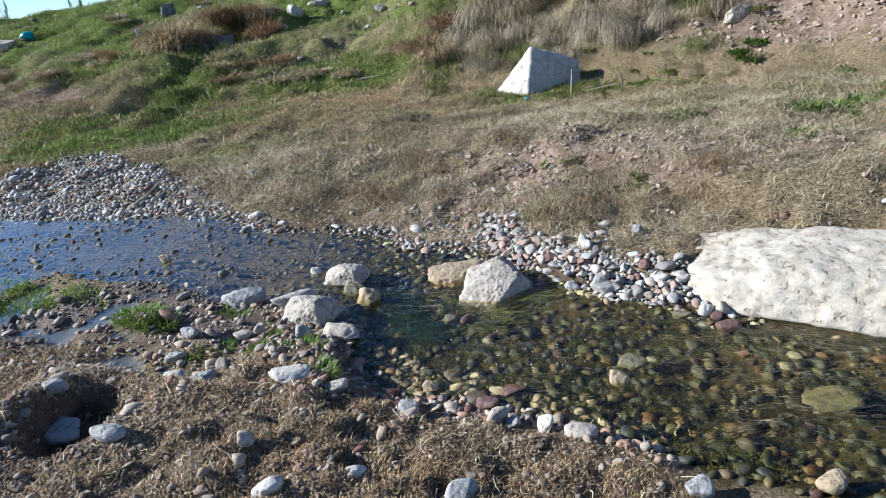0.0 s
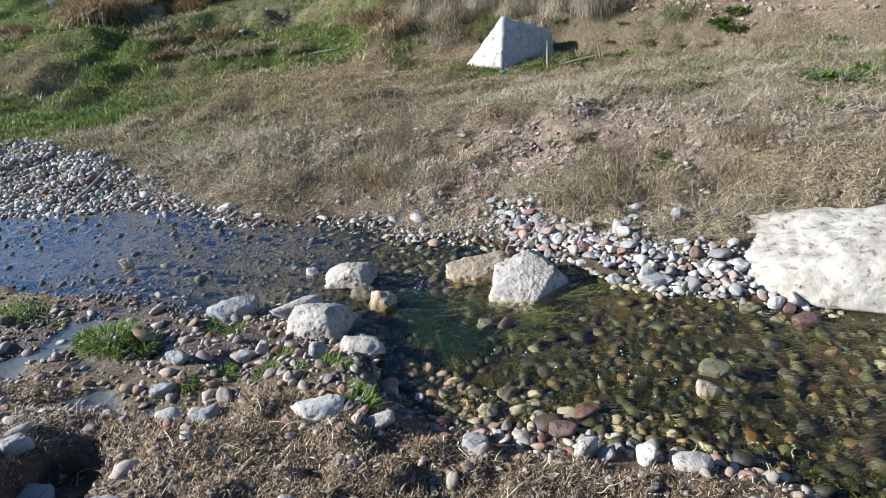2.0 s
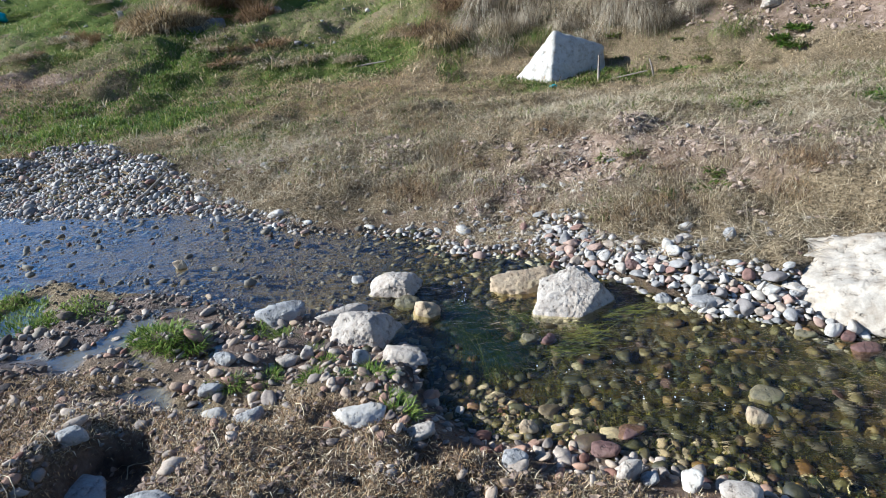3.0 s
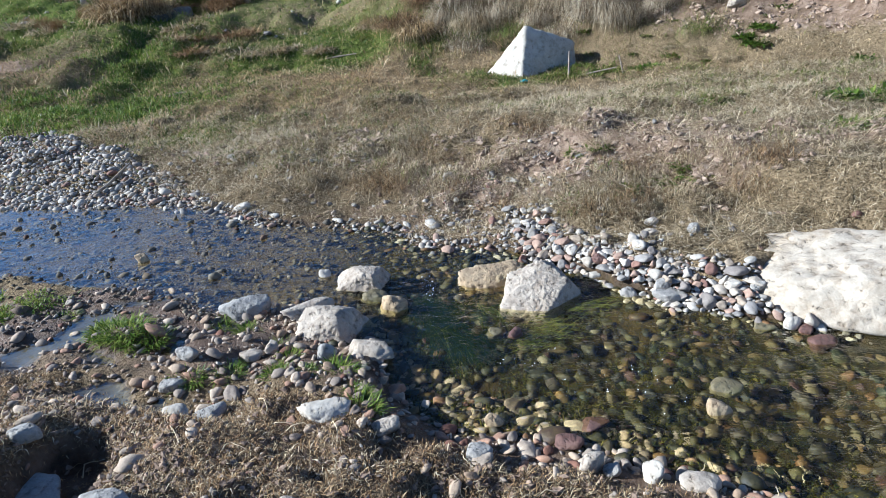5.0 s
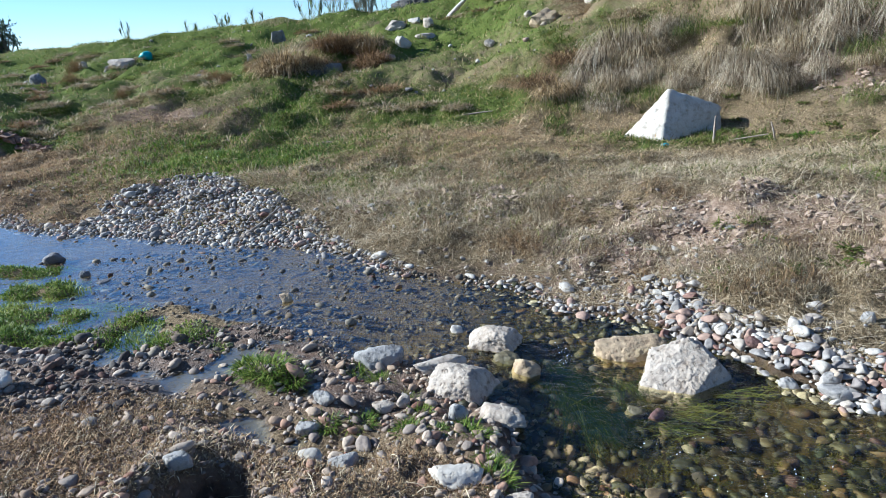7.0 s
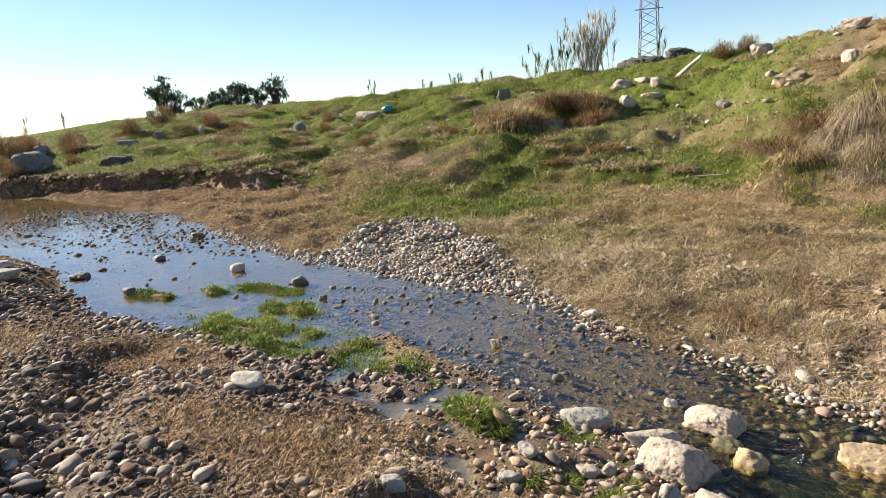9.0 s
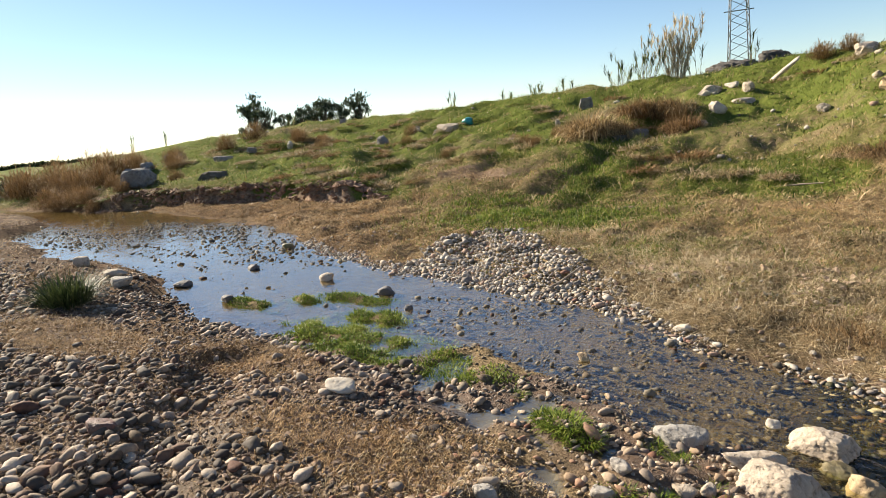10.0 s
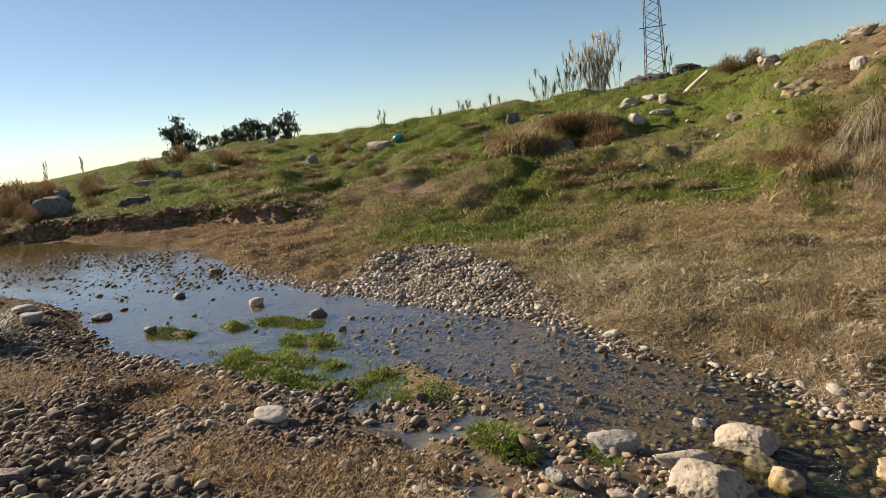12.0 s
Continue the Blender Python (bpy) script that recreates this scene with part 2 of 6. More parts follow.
def make_ground():
    m, nt, b = material("earth")
    p = place_of(nt)
    big, mid, fine = noise_of(nt, 1.1, 5, 0.6, p), noise_of(nt, 9.0, 6, 0.65, p), noise_of(nt, 70.0, 4, 0.7, p)
    thatch = ramp(nt, fine, [(0.32, (0.06, 0.045, 0.026)), (0.5, (0.23, 0.17, 0.098)), (0.68, (0.43, 0.33, 0.20))])
    soil = ramp(nt, mid, [(0.3, (0.13, 0.083, 0.053)), (0.55, (0.29, 0.208, 0.148)), (0.75, (0.47, 0.37, 0.285))])
    green = ramp(nt, fine, [(0.3, (0.045, 0.06, 0.014)), (0.55, (0.14, 0.17, 0.036)), (0.75, (0.26, 0.25, 0.08))])
    mud = ramp(nt, mid, [(0.32, (0.042, 0.026, 0.016)), (0.55, (0.155, 0.10, 0.064)), (0.75, (0.27, 0.19, 0.132))])
    pool = noise_of(nt, 5.0, 6, 0.7, p, 0.8)
    bed = ramp(nt, pool, [(0.3, (0.012, 0.012, 0.006)), (0.46, (0.035, 0.03, 0.012)), (0.58, (0.085, 0.06, 0.02)), (0.7, (0.06, 0.058, 0.016))])
    ooze = ramp(nt, fine, [(0.3, (0.095, 0.090, 0.088)), (0.7, (0.15, 0.143, 0.14))])
    sand = ramp(nt, mid, [(0.3, (0.05, 0.039, 0.032)), (0.7, (0.145, 0.115, 0.092))])
    silt = ramp(nt, fine, [(0.3, (0.035, 0.025, 0.018)), (0.7, (0.13, 0.092, 0.062))])
    c = mix(nt, grade(nt, maths(nt, "ADD", attr(nt, "soil"), maths(nt, "SUBTRACT", mid, 0.5)), 0.35, 0.6), thatch, soil)
    c = mix(nt, grade(nt, maths(nt, "ADD", attr(nt, "green"), maths(nt, "SUBTRACT", mid, 0.5)), 0.3, 0.7), c, green)
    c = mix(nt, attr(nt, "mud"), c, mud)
    c = mix(nt, attr(nt, "sand"), c, sand)
    c = mix(nt, attr(nt, "puddle"), c, ooze)
    c = mix(nt, attr(nt, "silt"), c, silt)
    c = mix(nt, attr(nt, "bed"), c, bed)
    c = mix(nt, 0.35, c, ramp(nt, big, [(0.3, (0.62, 0.60, 0.58)), (0.7, (1.25, 1.22, 1.18))]), "MULTIPLY")
    nt.links.new(c, b.inputs["Base Color"])
    nt.links.new(grade(nt, attr(nt, "damp"), 0, 1, 0.95, 0.45), b.inputs["Roughness"])
    nt.links.new(grade(nt, attr(nt, "damp"), 0.3, 1, 0.04, 0.25), b.inputs["Specular IOR Level"])
    rough_h = maths(nt, "ADD", maths(nt, "MULTIPLY", mid, 0.7), maths(nt, "MULTIPLY", fine, 0.5))
    relief(nt, b, maths(nt, "MULTIPLY", rough_h, grade(nt, attr(nt, "puddle"), 0, 0.8, 1.0, 0.06)), 0.9, 0.05)
    return m


DRY_STONES = [(0.0, (0.249, 0.230, 0.207)), (0.14, (0.381, 0.348, 0.298)), (0.28, (0.308, 0.250, 0.188)), (0.38, (0.453, 0.411, 0.350)),
              (0.52, (0.198, 0.174, 0.155)), (0.62, (0.322, 0.223, 0.168)), (0.70, (0.402, 0.348, 0.279)), (0.84, (0.279, 0.257, 0.233)),
              (0.93, (0.205, 0.119, 0.091)), (0.97, (0.484, 0.440, 0.375))]
DRY_STONES = [(at, (r * 1.16, g * 1.16, b * 1.17)) for at, (r, g, b) in DRY_STONES]
# river-stone tones browned, then dimmed to carry this bank's backlit shade
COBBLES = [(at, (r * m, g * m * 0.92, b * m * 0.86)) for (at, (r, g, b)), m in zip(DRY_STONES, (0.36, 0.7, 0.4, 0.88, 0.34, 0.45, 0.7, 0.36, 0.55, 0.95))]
NEAR_STONES = [(at, (r * 0.92, g * 0.82, b * 0.73)) for at, (r, g, b) in DRY_STONES]
WET_STONES = [(0.0, (0.055, 0.042, 0.018)), (0.12, (0.15, 0.092, 0.026)), (0.22, (0.026, 0.025, 0.014)), (0.34, (0.085, 0.072, 0.024)),
              (0.44, (0.040, 0.034, 0.024)), (0.54, (0.12, 0.085, 0.034)), (0.62, (0.032, 0.038, 0.014)), (0.72, (0.075, 0.06, 0.045)),
              (0.82, (0.075, 0.032, 0.022)), (0.88, (0.14, 0.108, 0.055)), (0.92, (0.16, 0.08, 0.022)), (0.97, (0.28, 0.24, 0.16))]


def make_stone(name, stops, single=False, rough=0.8, algae=False):
    m, nt, b = material(name)
    if single:
        which = nt.nodes.new("ShaderNodeObjectInfo").outputs["Random"]
        vec = nt.nodes.new("ShaderNodeTexCoord").outputs["Object"]
    else:
        which, vec = attr(nt, "tone"), place_of(nt)
    c = ramp(nt, which, stops, constant=True)
    spots, veins, speck = noise_of(nt, 26, 4, 0.6, vec), noise_of(nt, 60, 5, 0.7, vec, 0.6), noise_of(nt, 260, 2, 0.6, vec)
    c = mix(nt, 0.75, c, ramp(nt, spots, [(0.3, (0.66, 0.64, 0.62)), (0.6, (1.0, 0.99, 0.97)), (0.75, (1.22, 1.2, 1.15))]), "MULTIPLY")
    c = mix(nt, 0.5, c, ramp(nt, veins, [(0.35, (0.72, 0.70, 0.68)), (0.6, (1.1, 1.1, 1.1))]), "MULTIPLY")
    c = mix(nt, 0.4, c, ramp(nt, speck, [(0.35, (0.75, 0.75, 0.75)), (0.65, (1.15, 1.15, 1.15))]), "MULTIPLY")
    if algae:
        film = noise_of(nt, 4.5, 5, 0.65, vec, 0.8)
        c = mix(nt, grade(nt, film, 0.42, 0.62, 0.0, 0.75), c, ramp(nt, veins, [(0.35, (0.02, 0.019, 0.006)), (0.65, (0.095, 0.078, 0.016))]))
    nt.links.new(c, b.inputs["Base Color"])
    b.inputs["Roughness"].default_value = rough
    b.inputs["Specular IOR Level"].default_value = 0.5 if rough < 0.7 else 0.2
    relief(nt, b, maths(nt, "ADD", spots, maths(nt, "MULTIPLY", speck, 0.4)), 0.35, 0.012)
    return m


def make_rock(name, dark, pale, stain, wet=0.0, scale=6.0, depth=0.05):
    m, nt, b = material(name)
    vec = nt.nodes.new("ShaderNodeTexCoord").outputs["Object"]
    big, mid, fine = noise_of(nt, scale * 0.5, 5, 0.6, vec), noise_of(nt, scale * 2.2, 7, 0.68, vec), noise_of(nt, scale * 14, 4, 0.7, vec)
    c = ramp(nt, mid, [(0.30, dark), (0.46, tuple((a + 2 * q) / 3 for a, q in zip(dark, pale))), (0.60, pale)])
    c = mix(nt, grade(nt, big, 0.50, 0.72, 0, 0.75), c, stain)
    c = mix(nt, 0.5, c, ramp(nt, fine, [(0.3, (0.75, 0.74, 0.72)), (0.7, (1.12, 1.12, 1.12))]), "MULTIPLY")
    holes = noise_of(nt, scale * 4.5, 4, 0.6, vec)
    pits = grade(nt, holes, 0.30, 0.41)
    cracks = grade(nt, maths(nt, "ABSOLUTE", maths(nt, "SUBTRACT", noise_of(nt, scale * 1.1, 4, 0.55, vec, 1.0), 0.5)), 0.0, 0.018)
    pits = maths(nt, "MULTIPLY", pits, maths(nt, "ADD", maths(nt, "MULTIPLY", cracks, 0.05), 0.95))
    c = mix(nt, grade(nt, pits, 0, 1, 0.55, 0.0), c, dark)
    nt.links.new(c, b.inputs["Base Color"])
    b.inputs["Roughness"].default_value = 0.9 - 0.5 * wet
    h = maths(nt, "ADD", maths(nt, "MULTIPLY", mid, 1.0), maths(nt, "MULTIPLY", fine, 0.12))
    h = maths(nt, "ADD", h, maths(nt, "MULTIPLY", pits, 0.5))
    relief(nt, b, h, 0.8, depth)
    return m


def make_blades(name, stops, shine=0.5, through_light=0.25):
    m, nt, b = material(name)
    c = ramp(nt, attr(nt, "tone"), stops)
    nt.links.new(c, b.inputs["Base Color"])
    b.inputs["Roughness"].default_value = shine
    b.inputs["Specular IOR Level"].default_value = 0.12
    t = nt.nodes.new("ShaderNodeBsdfTranslucent")
    nt.links.new(c, t.inputs["Color"])
    mx = nt.nodes.new("ShaderNodeMixShader")
    mx.inputs[0].default_value = through_light
    nt.links.new(b.outputs[0], mx.inputs[1])
    nt.links.new(t.outputs[0], mx.inputs[2])
    nt.links.new(mx.outputs[0], nt.nodes["Material Output"].inputs["Surface"])
    return m


def make_water():
    m, nt, b = material("stream_water")
    nt.nodes.remove(b)
    p = place_of(nt)
    turn = node(nt, "Mapping", Vector=p)
    turn.inputs["Rotation"].default_value = (0, 0, radians(12))
    turn.inputs["Scale"].default_value = (0.8, 1.3, 1.0)
    rip = noise_of(nt, 7.0, 3, 0.55, turn.outputs[0], 0.8)
    small = noise_of(nt, 21.0, 3, 0.55, turn.outputs[0], 0.6)
    h = maths(nt, "ADD", rip, maths(nt, "MULTIPLY", small, 0.42))
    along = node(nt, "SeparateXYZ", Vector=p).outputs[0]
    calm = grade(nt, noise_of(nt, 1.1, 2, 0.5, p), 0.35, 0.6, 0.45, 1.0)
    run = maths(nt, "MULTIPLY", calm, grade(nt, along, -6.0, -0.3, 0.005, 0.024))
    bump = node(nt, "Bump", Strength=1.0, Distance=run, Height=h)
    gloss = node(nt, "BsdfGlossy", Color=(1, 1, 1, 1), Roughness=0.03, Normal=bump.outputs[0])
    clear = node(nt, "BsdfRefraction", Color=(0.82, 0.80, 0.58, 1), IOR=1.33, Roughness=0.0, Normal=bump.outputs[0])
    # index climbs upstream far past water's 1.33, painting a brighter sky reflection there
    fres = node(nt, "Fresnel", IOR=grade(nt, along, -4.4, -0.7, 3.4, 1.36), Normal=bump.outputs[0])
    mx = nt.nodes.new("ShaderNodeMixShader")
    nt.links.new(fres.outputs[0], mx.inputs[0])
    nt.links.new(clear.outputs[0], mx.inputs[1])
    nt.links.new(gloss.outputs[0], mx.inputs[2])
    nt.links.new(mx.outputs[0], nt.nodes["Material Output"].inputs["Surface"])
    return m


def make_plain(name, a, b_, scale=8.0, rough=0.7, metal=0.0):
    m, nt, b = material(name)
    n = noise_of(nt, scale, 5, 0.6, place_of(nt))
    nt.links.new(ramp(nt, n, [(0.3, a), (0.7, b_)]), b.inputs["Base Color"])
    b.inputs["Roughness"].default_value, b.inputs["Metallic"].default_value = rough, metal
    relief(nt, b, n, 0.3, 0.02)
    return m


EARTH = make_ground()
PEBBLE, PEBBLE_ONE = make_stone("pebbles_dry", DRY_STONES), make_stone("pebble_dry", DRY_STONES, single=True)
RIFFLE = make_stone("riffle_stones_wet", [(at, (r * 0.40, g * 0.375, b * 0.32)) for at, (r, g, b) in DRY_STONES], rough=0.75)
NEAR_PEBBLE, NEAR_PEBBLE_ONE = make_stone("pebbles_warm", NEAR_STONES), make_stone("pebble_warm", NEAR_STONES, single=True)
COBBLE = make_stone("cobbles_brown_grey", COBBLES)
PEBBLE_WET = make_stone("pebbles_wet", WET_STONES, rough=0.6, algae=True)
LIMESTONE = make_rock("white_limestone", (0.30, 0.245, 0.18), (0.58, 0.525, 0.445), (0.48, 0.41, 0.31), scale=4.0, depth=0.014)
CRUSTED = make_rock("crusted_limestone", (0.25, 0.19, 0.125), (0.48, 0.41, 0.32), (0.42, 0.335, 0.235), scale=6.0, depth=0.02)
PALE_ROCK = make_rock("pale_rock", (0.22, 0.165, 0.115), (0.50, 0.425, 0.34), (0.39, 0.305, 0.22), scale=8.0, depth=0.025)
GREY_ROCK = make_rock("grey_rock", (0.17, 0.155, 0.14), (0.41, 0.38, 0.34), (0.31, 0.265, 0.215), scale=9.0, depth=0.025)
BUFF_ROCK = make_rock("buff_rock", (0.24, 0.16, 0.09), (0.48, 0.36, 0.22), (0.34, 0.27, 0.13), scale=9.0, depth=0.025)
# grey rock made darker: the boulders' shaded sides are put into its colour
HILL_ROCK = make_rock("darkened_hill_rock", (0.085, 0.078, 0.072), (0.25, 0.23, 0.215), (0.17, 0.145, 0.115), scale=6.0, depth=0.03)
DARK_ROCK = make_rock("dark_rock", (0.045, 0.04, 0.04), (0.14, 0.125, 0.125), (0.10, 0.085, 0.07), 0.4, scale=9.0, depth=0.02)
RED_ROCK = make_rock("red_rock", (0.07, 0.036, 0.027), (0.165, 0.082, 0.062), (0.14, 0.095, 0.07), 0.6, scale=10.0, depth=0.02)
ALGAE_ROCK = make_rock("algae_rock", (0.06, 0.055, 0.03), (0.20, 0.16, 0.08), (0.11, 0.12, 0.035), 0.7, scale=10.0, depth=0.02)
CLOD = make_plain("soil_clods", (0.20, 0.135, 0.09), (0.48, 0.36, 0.265), 25.0, 0.95)
RED_CLOD = make_plain("red_clods", (0.10, 0.055, 0.036), (0.30, 0.185, 0.12), 9.0, 0.95)
BROWN_CLOD = make_plain("brown_clods", (0.11, 0.071, 0.047), (0.35, 0.25, 0.175), 30.0, 0.95)
DARK_SOIL = make_plain("dark_soil", (0.05, 0.045, 0.04), (0.12, 0.11, 0.10), 6.0, 0.95)
STRAW = make_blades("straw", [(0.0, (0.08, 0.06, 0.033)), (0.35, (0.30, 0.225, 0.125)), (0.7, (0.51, 0.40, 0.24)), (1.0, (0.68, 0.57, 0.39))], 0.6, 0.15)
BLEACHED = make_blades("bleached_straw", [(0.0, (0.07, 0.052, 0.03)), (0.4, (0.28, 0.215, 0.135)), (0.75, (0.48, 0.39, 0.265)), (1.0, (0.66, 0.57, 0.42))], 0.6, 0.15)
GRASS = make_blades("grass", [(0.0, (0.045, 0.07, 0.013)), (0.4, (0.13, 0.17, 0.030)), (0.72, (0.22, 0.235, 0.052)), (0.9, (0.33, 0.285, 0.115)), (1.0, (0.44, 0.35, 0.18))], 0.5, 0.3)
LUSH = make_blades("lush_grass", [(0.0, (0.045, 0.08, 0.012)), (0.5, (0.14, 0.205, 0.028)), (1.0, (0.29, 0.31, 0.065))], 0.45, 0.3)
GOLD = make_blades("golden_straw", [(0.0, (0.085, 0.058, 0.028)), (0.35, (0.32, 0.22, 0.105)), (0.7, (0.53, 0.385, 0.20)), (1.0, (0.68, 0.54, 0.33))], 0.6, 0.15)
RUST = make_blades("rust_straw", [(0.0, (0.068, 0.043, 0.023)), (0.5, (0.26, 0.16, 0.078)), (1.0, (0.49, 0.33, 0.165))], 0.6, 0.15)
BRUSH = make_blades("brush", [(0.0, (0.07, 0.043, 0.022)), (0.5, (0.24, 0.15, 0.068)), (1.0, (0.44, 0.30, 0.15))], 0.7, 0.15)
WEED = make_blades("water_weed", [(0.0, (0.010, 0.022, 0.006)), (0.5, (0.035, 0.055, 0.012)), (1.0, (0.22, 0.22, 0.045))], 0.35, 0.3)
ALGAE = make_blades("algae", [(0.0, (0.012, 0.016, 0.005)), (0.4, (0.045, 0.05, 0.010)), (0.75, (0.12, 0.105, 0.018)), (1.0, (0.20, 0.17, 0.03))], 0.4, 0.2)
LEAF = make_blades("leaves", [(0.0, (0.018, 0.03, 0.012)), (0.5, (0.045, 0.065, 0.024)), (1.0, (0.09, 0.11, 0.04))], 0.5, 0.2)
# distance haze is put into this paler, bluer leaf colour
FAR_LEAF = make_blades("haze_tinted_leaves", [(0.0, (0.035, 0.05, 0.035)), (0.5, (0.075, 0.10, 0.06)), (1.0, (0.13, 0.15, 0.085))], 0.6, 0.25)
TWIG = make_plain("twig", (0.16, 0.12, 0.09), (0.36, 0.30, 0.23), 30.0, 0.85)
REED = make_plain("reed_stalk", (0.46, 0.36, 0.21), (0.68, 0.56, 0.36), 20.0, 0.7)
BARK = make_plain("bark", (0.06, 0.05, 0.04), (0.14, 0.11, 0.08), 12.0, 0.9)
STEEL = make_plain("galvanised_steel", (0.16, 0.17, 0.18), (0.28, 0.29, 0.30), 2.0, 0.5, 0.6)
TEAL = make_plain("teal_plastic", (0.02, 0.22, 0.24), (0.05, 0.38, 0.38), 14.0, 0.35)
STREAM = make_water()

# ---------------------------------------------------------------- builders


def np_mesh(name, verts, faces, mat, smooth=True, attrs=()):
    """A mesh from numpy arrays; faces all with the same number of corners."""
    me = bpy.data.meshes.new(name)
    n, k = faces.shape
    me.vertices.add(len(verts))
    me.vertices.foreach_set("co", np.ascontiguousarray(verts, np.float32).ravel())
    me.loops.add(n * k)
    me.loops.foreach_set("vertex_index", np.ascontiguousarray(faces, np.int32).ravel())
    me.polygons.add(n)
    me.polygons.foreach_set("loop_start", np.arange(0, n * k, k, dtype=np.int32))
    me.polygons.foreach_set("use_smooth", np.full(n, smooth))
    me.update(calc_edges=True)
    for key, values in attrs:
        a = me.attributes.new(key, "FLOAT", "POINT")
        a.data.foreach_set("value", np.ascontiguousarray(values, np.float32))
    me.materials.append(mat)
    return me


def thing(name, label, category, group="", kind="", at=None):
    return tagged(new(name), label, category, group, kind)


def part(name, me, parent, label=""):
    ob = new(name, me)
    ob.parent = parent
    if label:
        tagged(ob, label)
    return ob


ICO = {}


def ico(level):
    if level not in ICO:
        bm = bmesh.new()
        bmesh.ops.create_icosphere(bm, subdivisions=level, radius=1)
        bm.verts.ensure_lookup_table()
        ICO[level] = (np.array([v.co[:] for v in bm.verts]), np.array([[v.index for v in f.verts] for f in bm.faces]))
        bm.free()
    return ICO[level]


def bumps(dirs, seed, scale, octaves=3):
    """Rough noise over directions, about -1 to 1."""
    off = Vector((seed * 3.17, seed * 1.71, seed * 0.53))
    out = np.zeros(len(dirs))
    for i, d in enumerate(dirs):
        v = Vector(d)
        out[i] = sum(noise.noise(v * scale * 2 ** o + off) / 1.7 ** o for o in range(octaves))
    return out


def rock_mesh(name, half, mat, seed, planes=None, level=4, edge=16, rough=0.10, scale=1.7, cuts=10, crag=0.0, flat=False):
    """A stone bounded by cut faces: half sizes in x, y, z; planes as (nx, ny, nz, distance) in those halves."""
    dirs, faces = ico(level)
    rng = np.random.default_rng(seed)
    if planes is None:
        n = rng.normal(size=(cuts, 3))
        n /= np.linalg.norm(n, axis=1)[:, None]
        ring = np.array([(math.cos(a), math.sin(a), q) for a, q in zip(np.arange(6) * 1.05 + rng.uniform(0, 0.6, 6), rng.normal(0, 0.35, 6))])
        planes = np.concatenate([np.c_[n, rng.uniform(0.62, 0.98, cuts)], np.c_[ring, rng.uniform(0.8, 1.0, 6)], [(0.1, 0.1, 1, 0.9), (0, 0, -1, 0.9)]])
    planes = np.asarray(planes, float)
    nn = planes[:, :3] / np.linalg.norm(planes[:, :3], axis=1)[:, None]
    q = np.clip(dirs @ nn.T / planes[:, 3], 0, None)
    r = (q ** edge).sum(1) ** (-1 / edge)
    half = np.array(half, float)
    at = dirs * r[:, None] * half
    at = at / np.sqrt((at ** 2).sum(1).mean())
    r = r * (1 + rough * bumps(at, seed, scale, 3) + rough * 0.6 * bumps(at, seed + 9, scale * 4.5, 3))
    if crag:
        r = r * (1 - crag * (1 - np.clip(np.abs(bumps(at, seed + 5, scale * 1.6, 2)) * 3.2, 0, 1)) - crag * 0.7 * np.abs(bumps(at, seed + 7, scale * 6, 3)))
    return np_mesh(name, dirs * r[:, None] * half, faces, mat, not flat)


def hull_planes(corners):
    """The planes of the hull round some corners, as rock_mesh takes them."""
    bm = bmesh.new()
    for c in corners:
        bm.verts.new(c)
    bmesh.ops.convex_hull(bm, input=bm.verts)
    out = []
    for f in bm.faces:
        f.normal_update()
        n, d = f.normal, f.normal.dot(f.verts[0].co)
        out.append((*(n if d > 0 else -n), max(abs(d), 0.02)))
    bm.free()
    return out


def put_rock(name, label, category, at, half, mat, seed, turn=0.0, tip=(0, 0), group="", **kw):
    ob = tagged(new(name, rock_mesh(name, half, mat, seed, **kw)), label, category, group)
    ob.matrix_world = pose(*at, tip[0], tip[1], turn)
    return ob


def lay(x, y):
    return float(height(np.array([x]), np.array([y]))[0])


def scatter(n, x0, x1, y0, y1, density, size, gap=0.85, seed=1):
    """Places of stones: random, thinned by density(x, y), biggest first, none on top of another."""
    rng = np.random.default_rng(seed)
    x, y = rng.uniform(x0, x1, n), rng.uniform(y0, y1, n)
    keep = rng.random(n) < density(x, y)
    x, y = x[keep], y[keep]
    s = size(x, y, rng)
    order = np.argsort(-s)
    x, y, s = x[order], y[order], s[order]
    cell, grid, out = 0.15, {}, []
    for i in range(len(x)):
        cx, cy = int(x[i] // cell), int(y[i] // cell)
        ok = True
        for dx in (-1, 0, 1):
            for dy in (-1, 0, 1):
                for j in grid.get((cx + dx, cy + dy), ()):
                    if (x[i] - x[j]) ** 2 + (y[i] - y[j]) ** 2 < (gap * (s[i] + s[j])) ** 2:
                        ok = False
        if ok:
            grid.setdefault((cx, cy), []).append(i)
            out.append(i)
    return x[out], y[out], s[out]


